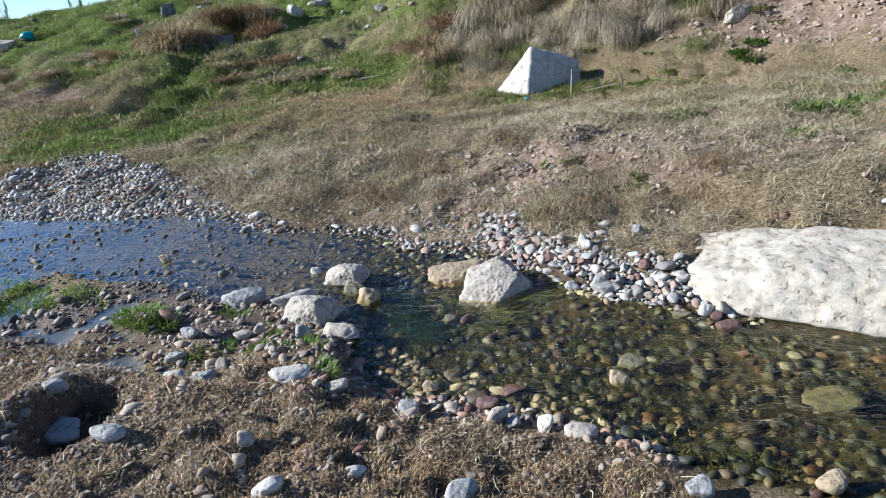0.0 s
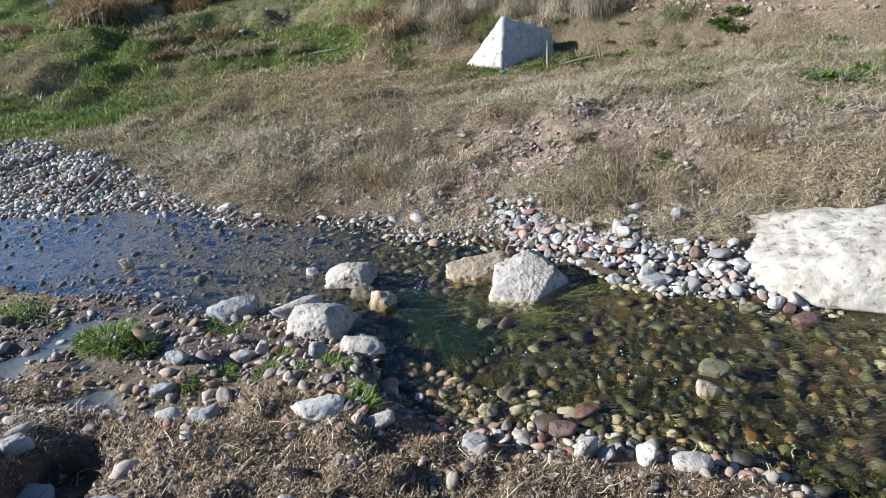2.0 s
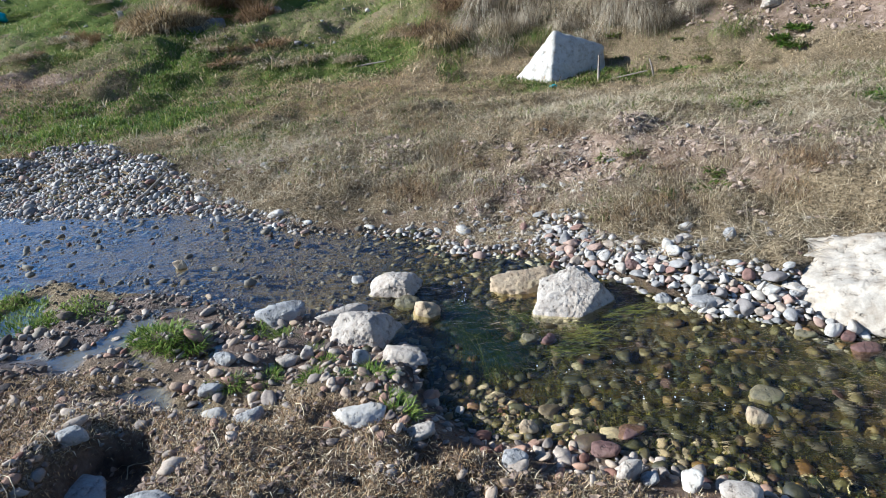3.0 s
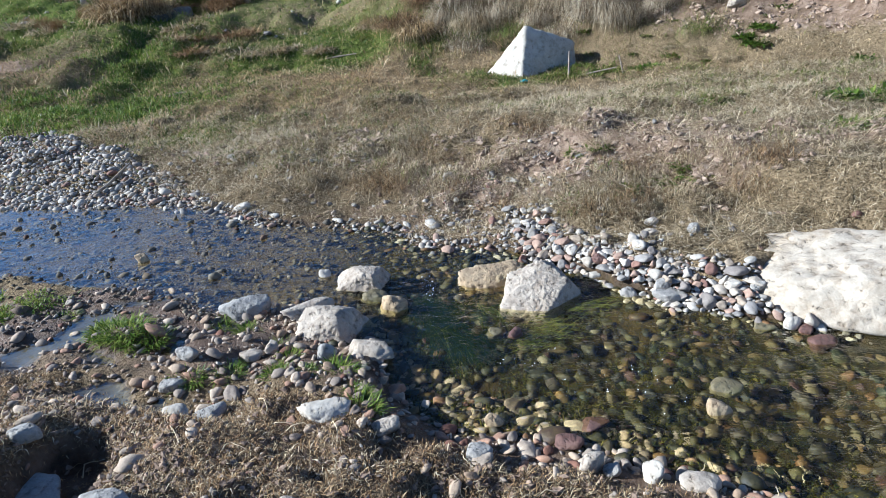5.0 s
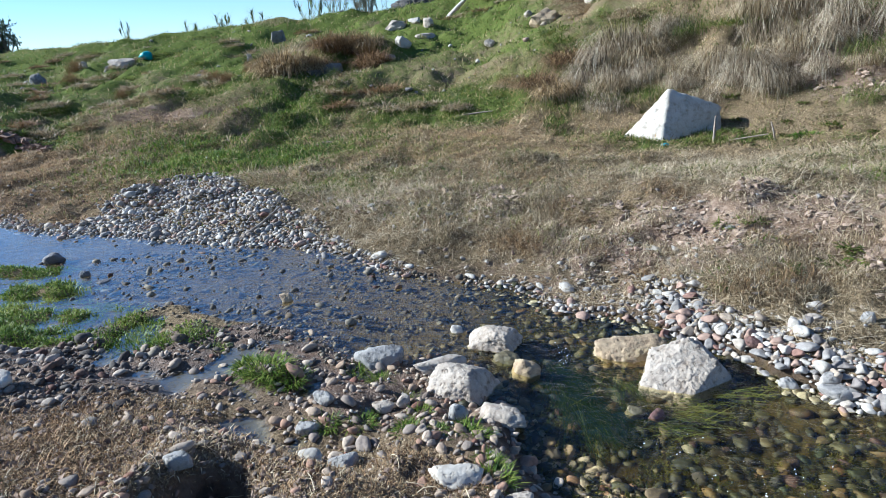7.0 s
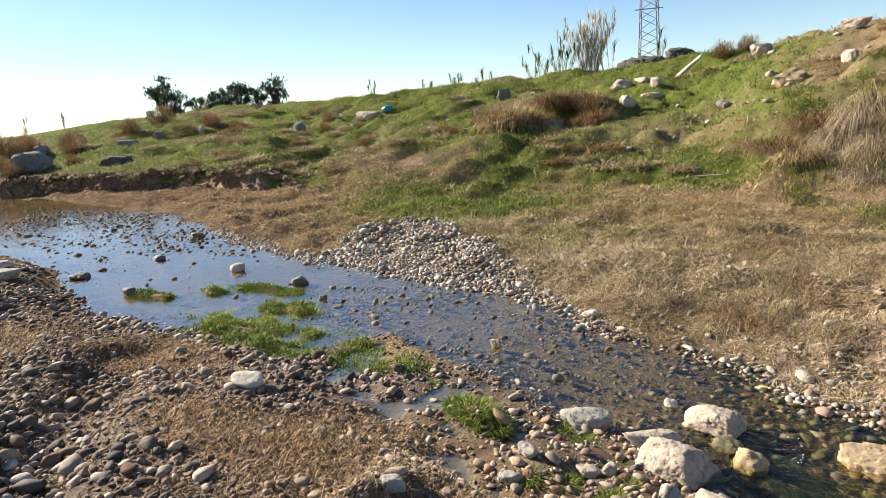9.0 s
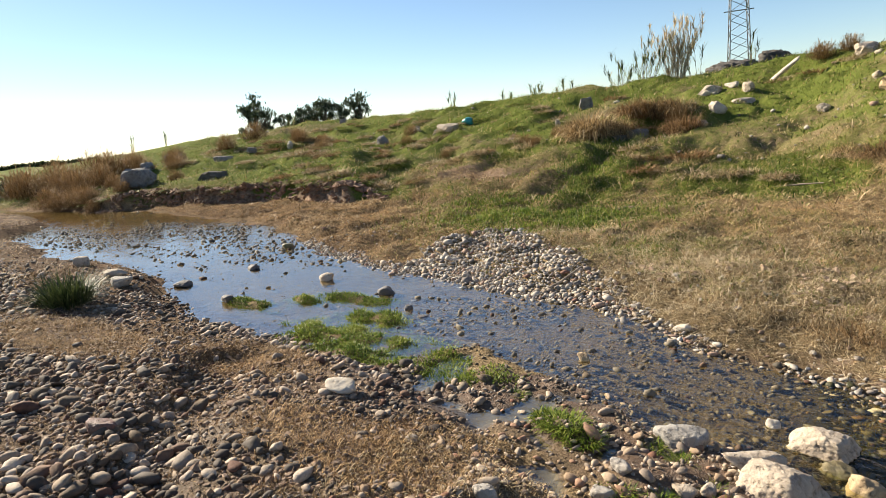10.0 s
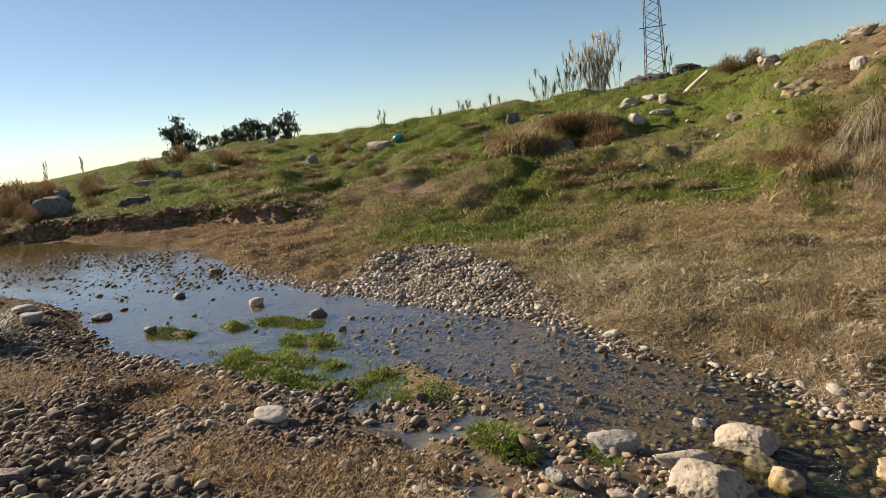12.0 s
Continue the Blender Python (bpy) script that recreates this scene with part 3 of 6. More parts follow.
def stones_mesh(name, x, y, z, s, mat, level=2, seed=1, sink=0.33, ragged=0.0):
    """Many rounded stones in one mesh, each of its own shape and tone."""
    rng = np.random.default_rng(seed)
    dirs, faces = ico(level)
    n = len(x)
    ax = np.c_[rng.uniform(0.9, 1.45, n), rng.uniform(0.65, 1.0, n), rng.uniform(0.4, 0.72, n)] * s[:, None]
    warp = rng.normal(size=(n, 2, 3)) * 1.6
    ph = rng.uniform(0, 6.28, (n, 2))
    v = np.repeat(dirs[None], n, 0)
    for k in range(2):
        v = v * (1 + 0.17 * np.sin((v * warp[:, k][:, None]).sum(2) * 1.5 + ph[:, k][:, None]))[:, :, None]
    cut = rng.normal(size=(n, 5, 3))
    cut /= np.linalg.norm(cut, axis=2)[:, :, None]
    reach = rng.uniform(0.5, 0.95, (n, 5))
    v = v * np.minimum(1, (reach[:, None] / np.maximum(np.einsum("nvi,nki->nvk", v, cut), 1e-3)).min(2))[:, :, None]
    if ragged:
        v = v * (1 + ragged * rng.normal(size=(n, len(dirs), 1)))
    v = v * ax[:, None]
    a, t, u = rng.uniform(0, 6.28, n), rng.normal(0, 0.25, n), rng.normal(0, 0.25, n)
    ca, sa = np.cos(a)[:, None], np.sin(a)[:, None]
    vx, vy, vz = v[..., 0], v[..., 1], v[..., 2]
    vz, vx = vz + vx * t[:, None], vx - vz * t[:, None]
    vz, vy = vz + vy * u[:, None], vy - vz * u[:, None]
    v = np.stack([vx * ca - vy * sa + x[:, None], vx * sa + vy * ca + y[:, None], vz + (z + ax[:, 2] * (1 - 2 * sink))[:, None]], 2)
    f = faces[None] + (np.arange(n) * len(dirs))[:, None, None]
    return np_mesh(name, v.reshape(-1, 3), f.reshape(-1, 3), mat, not ragged, [("tone", np.repeat(rng.random(n), len(dirs)))])


def blades_mesh(name, x, y, z, length, width, lean, droop, heading, tone, mat, litter=False):
    """Many grass blades in one mesh: each a bent, tapering strip."""
    n = len(x)
    d = np.c_[np.cos(heading), np.sin(heading), np.zeros(n)]
    side = np.c_[-np.sin(heading), np.cos(heading), np.zeros(n)] * (width / 2)[:, None]
    up = np.array([[0, 0, 1.0]])
    base = np.c_[x, y, z]
    mid = base + (d * np.sin(lean)[:, None] + up * np.cos(lean)[:, None]) * (length * 0.5)[:, None]
    l2 = lean + droop
    tip = mid + (d * np.sin(l2)[:, None] + up * np.cos(l2)[:, None]) * (length * 0.5)[:, None]
    if litter:
        v = np.stack([base, mid - side * 1.35, mid + side * 1.35, tip], 1)
        f = np.array([[0, 2, 1], [1, 2, 3]])[None] + (np.arange(n) * 4)[:, None, None]
        return np_mesh(name, v.reshape(-1, 3), f.reshape(-1, 3), mat, False, [("tone", np.repeat(np.clip(tone, 0, 1), 4))])
    v = np.stack([base - side, base + side, mid - side * 0.8, mid + side * 0.8, tip], 1)
    f = np.array([[0, 1, 3], [0, 3, 2], [2, 3, 4]])[None] + (np.arange(n) * 5)[:, None, None]
    return np_mesh(name, v.reshape(-1, 3), f.reshape(-1, 3), mat, False, [("tone", np.repeat(np.clip(tone, 0, 1), 5))])


def sod(name, n, x0, x1, y0, y1, density, length, width, lean, mat, seed, label, category, tone=(0.5, 0.38), curl=0.9):
    """Grass over a stretch of the ground, thinned by density."""
    rng = np.random.default_rng(seed)
    x, y = rng.uniform(x0, x1, n), rng.uniform(y0, y1, n)
    keep = rng.random(n) < density(x, y)
    x, y = x[keep], y[keep]
    m = len(x)
    clump = vnoise(x, y, 0.22, seed)
    L = length * rng.uniform(0.5, 1.4, m) * (0.6 + 0.8 * clump)
    head = rng.uniform(0, 6.28, m)
    tn = tone[0] + tone[1] * rng.normal(size=m) + (vnoise(x, y, 0.8, seed + 1) - 0.5) * 0.45 + (vnoise(x, y, 0.16, seed + 2) - 0.5) * 0.6
    me = blades_mesh(name, x, y, height(x, y) - 0.004, L, width * rng.uniform(0.6, 1.4, m), np.clip(rng.normal(lean, 0.3, m), 0, 1.45),
                     rng.uniform(0.1, curl, m), head, tn, mat, True)
    return tagged(new(name, me), label, category, kind="stuff")


def rods_mesh(name, runs, radius, mat, sides=5, taper=0.35):
    """Thin bent rods; runs: lists of points."""
    verts, faces = [], []
    for pts in runs:
        base = len(verts)
        pts = [Vector(p) for p in pts]
        for i, p in enumerate(pts):
            t = (pts[min(i + 1, len(pts) - 1)] - pts[max(i - 1, 0)]).normalized()
            a = t.orthogonal().normalized()
            b = t.cross(a)
            r = radius * (1 - (1 - taper) * i / max(len(pts) - 1, 1))
            for k in range(sides):
                w = 2 * math.pi * k / sides
                verts.append(p + (a * math.cos(w) + b * math.sin(w)) * r)
        for i in range(len(pts) - 1):
            for k in range(sides):
                q = base + i * sides
                faces.append((q + k, q + (k + 1) % sides, q + sides + (k + 1) % sides, q + sides + k))
    return np_mesh(name, np.array([v[:] for v in verts]), np.array(faces), mat)

# ---------------------------------------------------------------- ground and water
def steps(*runs):
    """Grid lines: runs of (start, end, first spacing, last spacing)."""
    out = []
    for a, b, d0, d1 in runs:
        v = a
        while v < b:
            out.append(v)
            v += d0 + (d1 - d0) * (v - a) / (b - a)
    return np.array(out + [runs[-1][1]])


def green_share(x, y):
    th, r, foot, crest, top = polar(x, y)
    u = (r - foot) / (crest - foot)
    g = ss(12, 24, th) * ss(0.0, np.where(th > 40, 0.015, 0.1), u) * (0.9 - 0.25 * ss(0.35, 0.8, u))
    g = g * (1 - 0.55 * ss(44, 54, th) * ss(0.25, 0.6, u))
    g = np.maximum(g, 0.85 * ss(-8, 6, th) * ss(0.16, 0.36, u))
    g = np.maximum(g, 0.62 * ss(-10, 16, th) * ss(0.05, 0.2, u))
    g = np.maximum(g, 0.95 * np.clip(1.5 * blob(x, y, -4.6, 8.0, 1.5, 0.9), 0, 1))
    g = np.maximum(g, 0.95 * np.clip(1.5 * blob(x, y, -4.6, 10.6, 0.7, 2.2), 0, 1))
    g = np.maximum(g, 0.9 * np.clip(1.5 * blob(x, y, 3.2, 5.35, 0.55, 0.25), 0, 1))
    g = np.maximum(g, 0.6 * blob(x, y, 0.75, 7.9, 0.5, 0.3))
    g = np.maximum(g, 0.8 * np.clip(1.5 * blob(x, y, -2.2, 10.9, 1.8, 1.3), 0, 1))
    g = np.maximum(g, 0.45 * np.clip(1.5 * blob(x, y, -0.4, 12.6, 1.9, 1.0), 0, 1))
    g = np.maximum(g, 0.6 * blob(x, y, -2.8, 6.6, 1.5, 0.7))
    g = np.maximum(g, 0.45 * blob(x, y, 2.0, 6.2, 1.5, 0.8))
    g = np.maximum(g, 0.85 * ss(24, 32, r))
    g = g - 0.75 * blob(x, y, -7.0, 10.6, 2.0, 0.8) - 0.35 * blob(x, y, -10, 8.9, 6, 0.6)
    far, near = shore(x, y)
    return np.clip(g * (0.45 + 1.0 * vnoise(x, y, 2.3, 83)) + 0.6 * (fbm(x, y, 0.9, 81) - 0.5), 0, 1) * ((far > 0.15) | (r > 24))


def soil_share(x, y):
    th, r, foot, crest, top = polar(x, y)
    u = (r - foot) / (crest - foot)
    far, near = shore(x, y)
    s = 1.0 * blob(x, y, 0.35, 4.9, 1.0, 0.42) + 0.4 * blob(x, y, 1.8, 4.2, 0.9, 0.35) + 0.7 * blob(x, y, 2.9, 4.35, 0.7, 0.25)
    s = s + 0.75 * blob(x, y, -7.0, 10.6, 1.8, 0.8) + 0.8 * ss(-12, -25, th) * ss(0.0, 0.12, u) + 0.35 * blob(x, y, 0.6, 4.5, 1.5, 0.4)
    s = s + 0.25 * ss(0.0, 0.15, far) * ss(0.4, 0.2, far) + 0.8 * ss(42, 46, th) * ss(63, 60, th) * ss(0.30, 0.10, np.abs(r - foot + (vnoise(x, y, 0.9, 51) - 0.5) * 0.8 - 0.06))
    s = s + 0.25 * ss(0.0, 0.3, near)
    return np.clip(s + 0.5 * (fbm(x, y, 0.9, 91) - 0.5), 0, 1)


def mud_share(x, y):
    far, near = shore(x, y)
    wet = ss(0.75, 0.15, near) * (near > -0.3) * ss(1.2, 0.2, x)
    wet = np.maximum(wet, (0.75 + 0.5 * ss(-7, -10, x)) * ss(-1.9, -2.8, x) * ss(0.0, 0.3, near) * ss(-40, -30, x))
    wet = np.maximum(wet, 0.45 * mat_share(x, y, near) * (near > 0))
    wet = np.maximum(wet, gully(x, y) * (near > 0))
    wet = np.maximum(wet, 0.6 * ss(1.6, 0.3, far) * (far > 0) * ss(-4.5, -7, x))
    wet = np.maximum(wet, 0.8 * ss(0.22, 0.0, far) * (far > -0.1))
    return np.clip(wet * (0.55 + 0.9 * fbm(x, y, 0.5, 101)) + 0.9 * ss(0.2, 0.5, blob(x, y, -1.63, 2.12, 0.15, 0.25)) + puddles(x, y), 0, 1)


def cobble_zone(x, y):
    return (1 - np.clip(1.4 * blob(x, y, -5.4, 2.35, 0.9, 0.28), 0, 1)) * ss(2.5, 1.9, y + 0.22 * (x + 4.2)) * ss(-2.5, -3.1, x) * ss(-13, -9, x)


gx = steps((-900, -60, 140, 12), (-60, -27, 5, 0.7), (-27, -14, 0.4, 0.2), (-14, -4.5, 0.2, 0.05), (-4.5, 2.8, 0.033, 0.033), (2.8, 9, 0.05, 0.6), (9, 60, 1, 8), (60, 900, 12, 140))
gy = steps((-900, -40, 140, 10), (-40, -3, 6, 0.3), (-3, 1.3, 0.16, 0.03), (1.3, 2.9, 0.026, 0.026), (2.9, 6.2, 0.035, 0.035), (6.2, 12, 0.045, 0.13), (12, 30, 0.14, 0.5), (30, 100, 0.8, 8), (100, 1400, 12, 160))
GX, GY = np.meshgrid(gx, gy)
fx, fy = GX.ravel(), GY.ravel()
fz = height(fx, fy)
nx, ny = len(gx), len(gy)
ii = (np.arange(ny - 1)[:, None] * nx + np.arange(nx - 1)[None]).ravel()
quads = np.c_[ii, ii + 1, ii + nx + 1, ii + nx]
far_d, near_d = shore(fx, fy)
bed_mask = (1 - 0.6 * ss(-0.7, -1.3, fx)) * ss(0.012, -0.012, fz - water_level(fx, fy)) * (far_d < 0.5) * (near_d < 0.8) * (np.abs(fx + 15) < 22) * (1 - puddles(fx, fy))
sand_mask = ss(2.6, 2.2, np.hypot(fx + 17.0, fy - 2.8))
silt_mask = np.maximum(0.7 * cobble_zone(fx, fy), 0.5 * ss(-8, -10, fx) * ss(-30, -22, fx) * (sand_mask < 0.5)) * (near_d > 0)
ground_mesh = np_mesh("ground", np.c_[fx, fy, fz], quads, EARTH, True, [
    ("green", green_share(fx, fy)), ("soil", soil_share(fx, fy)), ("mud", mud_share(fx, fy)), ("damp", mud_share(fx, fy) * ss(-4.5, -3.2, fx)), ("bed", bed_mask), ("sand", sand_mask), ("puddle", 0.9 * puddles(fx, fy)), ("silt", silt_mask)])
ground = tagged(new("ground", ground_mesh), "dry grassy stream bank rising to a green hillside", "ground", kind="structure")

wx = steps((-34, -8, 0.5, 0.12), (-8, -4, 0.1, 0.05), (-4, 3, 0.04, 0.04), (3, 30, 0.06, 2.5))
wv = np.linspace(0, 1, 90)
WX, WV = np.meshgrid(wx, wv)
lo, hi = np.interp(WX, NEAR_EDGE[:, 0], NEAR_EDGE[:, 1]) - 0.75, np.interp(WX, FAR_EDGE[:, 0], FAR_EDGE[:, 1]) + 0.3
WY = lo + (hi - lo) * WV
WZ = water_level(WX, WY) + (fbm(WX * 0.6 + WY * 0.15, WY * 1.4, 0.2, 121, 2) - 0.5) * (0.0012 + 0.006 * ss(-1.1, -0.2, WX))
k = (np.arange(len(wv) - 1)[:, None] * len(wx) + np.arange(len(wx) - 1)[None]).ravel()
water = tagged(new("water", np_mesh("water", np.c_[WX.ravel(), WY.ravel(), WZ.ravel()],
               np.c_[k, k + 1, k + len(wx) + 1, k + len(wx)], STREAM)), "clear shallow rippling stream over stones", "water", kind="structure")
water.visible_shadow = False

# ---------------------------------------------------------------- boulders
put_rock("boulder", "big white limestone boulder at the water's edge", "boulder", (1.85, 2.95, -0.03), (0.81, 0.38, 0.28), CRUSTED, 3, turn=-28, level=6, edge=16, rough=0.055, scale=2.0, crag=0.025,
         planes=[(-1, -0.1, 0.2, 0.93), (-0.6, -0.15, 1, 0.80), (-0.22, -0.1, 1, 0.87), (0.22, -0.12, 1, 0.92), (-0.2, -1, 0.38, 0.82), (0.3, -1, 0.28, 0.88), (0.05, -0.6, 1, 0.90), (1, 0, 0.2, 0.95), (0, 1, 0.2, 0.9), (0, 0, -1, 0.7), (-0.8, -0.8, 0.3, 0.98), (-0.1, -0.6, -1, 0.51)])
put_rock("boulder", "pointed white limestone boulder at the foot of the hill", "boulder", (0.92, 8.62, 0.22), (1, 1, 1), LIMESTONE, 5, level=5, edge=44, rough=0.028, scale=2.6, crag=0.03,
         planes=hull_planes([(-0.05, -0.10, 0.49), (0.33, -0.05, 0.27), (0.60, 0.06, 0.22), (0.60, 0.0, -0.25), (-0.17, -0.42, -0.14), (-0.2, -0.44, -0.3), (-0.62, 0.02, -0.13), (-0.66, 0.02, -0.3), (-0.4, 0.35, -0.3), (0.5, 0.5, -0.3), (0.05, 0.25, 0.36)]))
put_rock("rock", "pale angular rock standing in the stream", "rock", (0.14, 3.38, -0.03), (1, 1, 1), PALE_ROCK, 8, level=6, edge=70, rough=0.04, scale=2.4, crag=0.04,
         planes=hull_planes([(0.02, 0.09, 0.16), (-0.15, 0.09, 0.10), (-0.225, -0.10, -0.02), (-0.24, -0.11, -0.13), (0.0, -0.17, -0.02), (0.0, -0.185, -0.13), (0.15, -0.02, 0.09), (0.22, -0.01, -0.01), (0.24, -0.01, -0.13), (0.24, 0.2, -0.13), (-0.15, 0.25, -0.13), (0.1, 0.17, 0.1)]))
put_rock("rock", "low buff rock lying behind another in the stream", "rock", (-0.08, 3.62, -0.04), (0.19, 0.11, 0.085), BUFF_ROCK, 9, turn=15, level=5, crag=0.03)
put_rock("rock", "blunt pale pitted rock among grass tufts", "rock", (-0.92, 3.16, 0.02), (0.82, 0.82, 0.80), PALE_ROCK, 12, level=5, edge=9, rough=0.06, scale=2.2, crag=0.04,
         planes=[(-0.35, -0.45, 0.82, 0.115), (-0.1, -0.95, 0.3, 0.125), (0.85, -0.3, 0.4, 0.15), (-1, 0, 0.3, 0.19), (0, 1, 0.3, 0.14), (0.2, 0.2, 1, 0.14), (0, 0, -1, 0.12)])
put_rock("rock", "thin pale slab split from the pitted rock", "rock", (-1.0, 3.28, 0.08), (0.12, 0.07, 0.045), PALE_ROCK, 13, turn=20)
put_rock("rock", "flat white stone at the edge of the pool", "rock", (-0.70, 2.94, 0.02), (0.115, 0.075, 0.05), PALE_ROCK, 14, turn=-14)
put_rock("rock", "brownish pale rock standing in the shallow stream", "rock", (-0.79, 3.64, 0.04), (1.0, 0.8, 0.55), PALE_ROCK, 15, level=5, edge=14, rough=0.08, scale=2.4, crag=0.05,
         planes=[(-0.75, -0.35, 0.75, 0.075), (-0.2, -1, 0.25, 0.09), (0.9, -0.2, 0.25, 0.10), (0, 1, 0.3, 0.09), (0.25, 0.1, 1, 0.085), (-1, 0, 0.1, 0.14), (0, 0, -1, 0.1)])
put_rock("rock", "buff upright stone in the little cascade", "rock", (-0.61, 3.38, -0.03), (0.075, 0.06, 0.09), BUFF_ROCK, 16, turn=-25, tip=(0, 18))
put_rock("rock", "brown wet stone in the little cascade", "rock", (-0.72, 3.47, -0.01), (0.075, 0.06, 0.045), ALGAE_ROCK, 17)
put_rock("rock", "grey flat rock beside a grass tuft", "rock", (-1.34, 3.36, 0.07), (0.13, 0.09, 0.07), GREY_ROCK, 18, turn=10)
put_rock("rock", "white stone beside a grass tuft", "rock", (-0.815, 2.42, 0.12), (0.095, 0.06, 0.05), LIMESTONE, 19, turn=-5)

# ---------------------------------------------------------------- loose stones
def stony(x, y):
    """How thickly stones lie on the banks, 0 to 1."""
    far, near = shore(x, y)
    bar = np.interp(x, [-7.4, -6.2, -5.1, -4.8, -3.6, -2.5, -1.8, -0.5, -0.2, 0.1, 0.9, 1.3, 1.7], [0.12, 0.18, 0.25, 1.5, 1.3, 0.35, 0.14, 0.14, 0.10, 0.5, 0.6, 0.06, 0.0])
    d = 0.95 * (far > -0.1) * (far < bar * (0.75 + 0.5 * vnoise(x, y, 0.6, 134))) * (x > -7.6) * (x < 1.2)
    d = d * np.where((x > -2.2) & (x < 0.1), ss(0.3, 0.6, fbm(x, y, 0.35, 138)), 1.0)
    d = np.maximum(d, 0.55 * blob(x, y, -0.25, 4.45, 0.35, 0.22))
    d = np.maximum(d, 0.10 * blob(x, y, 0.1, 4.7, 0.7, 0.4) * (far > 0))
    d = np.maximum(d, 0.045 * (far > 0) * (far < 1.1) * (x > -8) * (x < 3))
    d = np.maximum(d, 0.85 * (near > -0.32) * (near < 0.12) * (x > -0.75) * (x < 0.75))
    d = np.maximum(d, 0.42 * (near > -0.25) * (near < 0.6) * (x > -2.6) * (x < -0.6) * (1 - 0.6 * ss(-1.5, -1.9, x)))
    d = np.maximum(d, (0.09 + 0.16 * ss(-1.2, -1.7, x)) * (near > 0.1) * (x > -2.6) * (x < 2.2) * (y > 0.8))
    left = (near > -0.15) * (x < -2.2) * (0.35 + 0.9 * ss(0.36, 0.6, fbm(x, y, 0.55, 196)))
    d = np.maximum(d, left * (0.5 * ss(-9, -6, x) + 0.06 - 0.25 * blob(x, y, -5.5, 2.6, 1.2, 0.4)))
    d = np.maximum(d, left * 0.85 * cobble_zone(x, y))
    turf = np.maximum(np.maximum(blob(x, y, -5.7, 2.45, 1.1, 0.35), blob(x, y, -4.0, 2.9, 0.7, 0.25)), blob(x, y, -2.6, 2.3, 0.6, 0.3))
    return d * (0.55 + 0.9 * fbm(x, y, 0.5, 131)) * (1 - 0.95 * ss(0.25, 0.6, turf)) * (islands(x, y) < 0.3) * (1 - 0.9 * puddles(x, y)) * (1 - 0.9 * hollow(x, y))


def stony_bed(x, y):
    far, near = shore(x, y)
    return ((far < 0.0) & (near < 0.0)) * (islands(x, y) < 0.3) * (0.55 + 0.5 * fbm(x, y, 0.6, 141)) 


def piled(x, y):
    far, near = shore(x, y)
    return ss(-0.10, -0.04, far - 0.16 * ss(0.95, 1.15, x)) * ss(0.5, 0.38, far + (vnoise(x, y, 0.3, 133) - 0.5) * 0.3) * ss(0.05, 0.2, x) * ss(1.45, 1.3, x)


hx_, hy_, hs_ = scatter(26000, -0.2, 1.6, 2.6, 4.7, piled, lambda x, y, r: 0.009 + 0.015 * r.random(len(x)) ** 1.7 + 0.03 * (r.random(len(x)) < 0.06) * r.random(len(x)), 0.62, 31)
hz_ = height(hx_, hy_)
big = np.argsort(-hs_)
pile_shapes = [stones_mesh("stone", np.zeros(1), np.zeros(1), np.zeros(1), np.full(1, 0.03), PEBBLE_ONE, 3, 230 + i, 0.5) for i in range(12)]
for n_, i in enumerate(big[:290]):
    ob = tagged(new("stone", pile_shapes[n_ % 12]), "rounded river stone packed in a heap by the water", "stone", "stones of the heap")
    ob.matrix_world = pose(hx_[i], hy_[i], hz_[i] + 0.008 + hs_[i] * 0.3, 0, 0, 61.0 * n_) @ Matrix.Scale(hs_[i] / 0.03, 4)
small = big[290:]
tagged(new("heap_gravel", stones_mesh("heap_gravel", hx_[small], hy_[small], hz_[small] + 0.008, hs_[small], PEBBLE, 2, 32, 0.25)), "small grey and buff stones between the heaped ones", "gravel", kind="stuff")


def barred(x, y):
    far, near = shore(x, y)
    wide = np.interp(x, [-5.1, -4.9, -4.4, -3.5, -3.0, -2.5], [0.4, 1.4, 1.7, 1.3, 0.8, 0.3]) * (0.8 + 0.4 * vnoise(x, y, 0.5, 135))
    return ss(-0.08, 0.0, far) * ss(wide + 0.1, wide - 0.1, far) * ss(-5.15, -4.9, x + 0.15 * (y - 5.8)) * ss(-2.2, -2.6, x)


kx_, ky_, ks_ = scatter(34000, -5.4, -2.1, 4.8, 7.5, barred, lambda x, y, r: 0.009 + 0.017 * r.random(len(x)) ** 1.8 + 0.03 * (r.random(len(x)) < 0.05) * r.random(len(x)), 0.70, 33)
tagged(new("gravel_bar", stones_mesh("gravel_bar", kx_, ky_, height(kx_, ky_) + 0.006, ks_, PEBBLE, 1, 34, 0.25)), "packed pinkish white cobbles on the far gravel bar", "cobbles", kind="stuff")

px, py, ps = scatter(190000, -15, 2.6, 0.8, 8.2, lambda x, y: stony(x, y) * np.where(shore(x, y)[1] > 0, ss(16, 9, -x), ss(12.5, 5, -x)) * (1 - piled(x, y)) * (1 - barred(x, y)), lambda x, y, r: (0.008 + 0.004 * ss(-2.2, -3, x) + 0.017 * r.random(len(x)) ** 2 + (0.021 + 0.006 * ss(-2.2, -3, x)) * (r.random(len(x)) < 0.11) * r.random(len(x))) * (1 + 0.15 * cobble_zone(x, y)), 0.68, 3)
pz = height(px, py)
own = np.argsort(np.hypot(px + 0.5, py - 2.6) / (0.4 + ps * 25))[:240]
own = own[np.hypot(px[own] + 0.5, py[own] - 2.6) < 2.4]
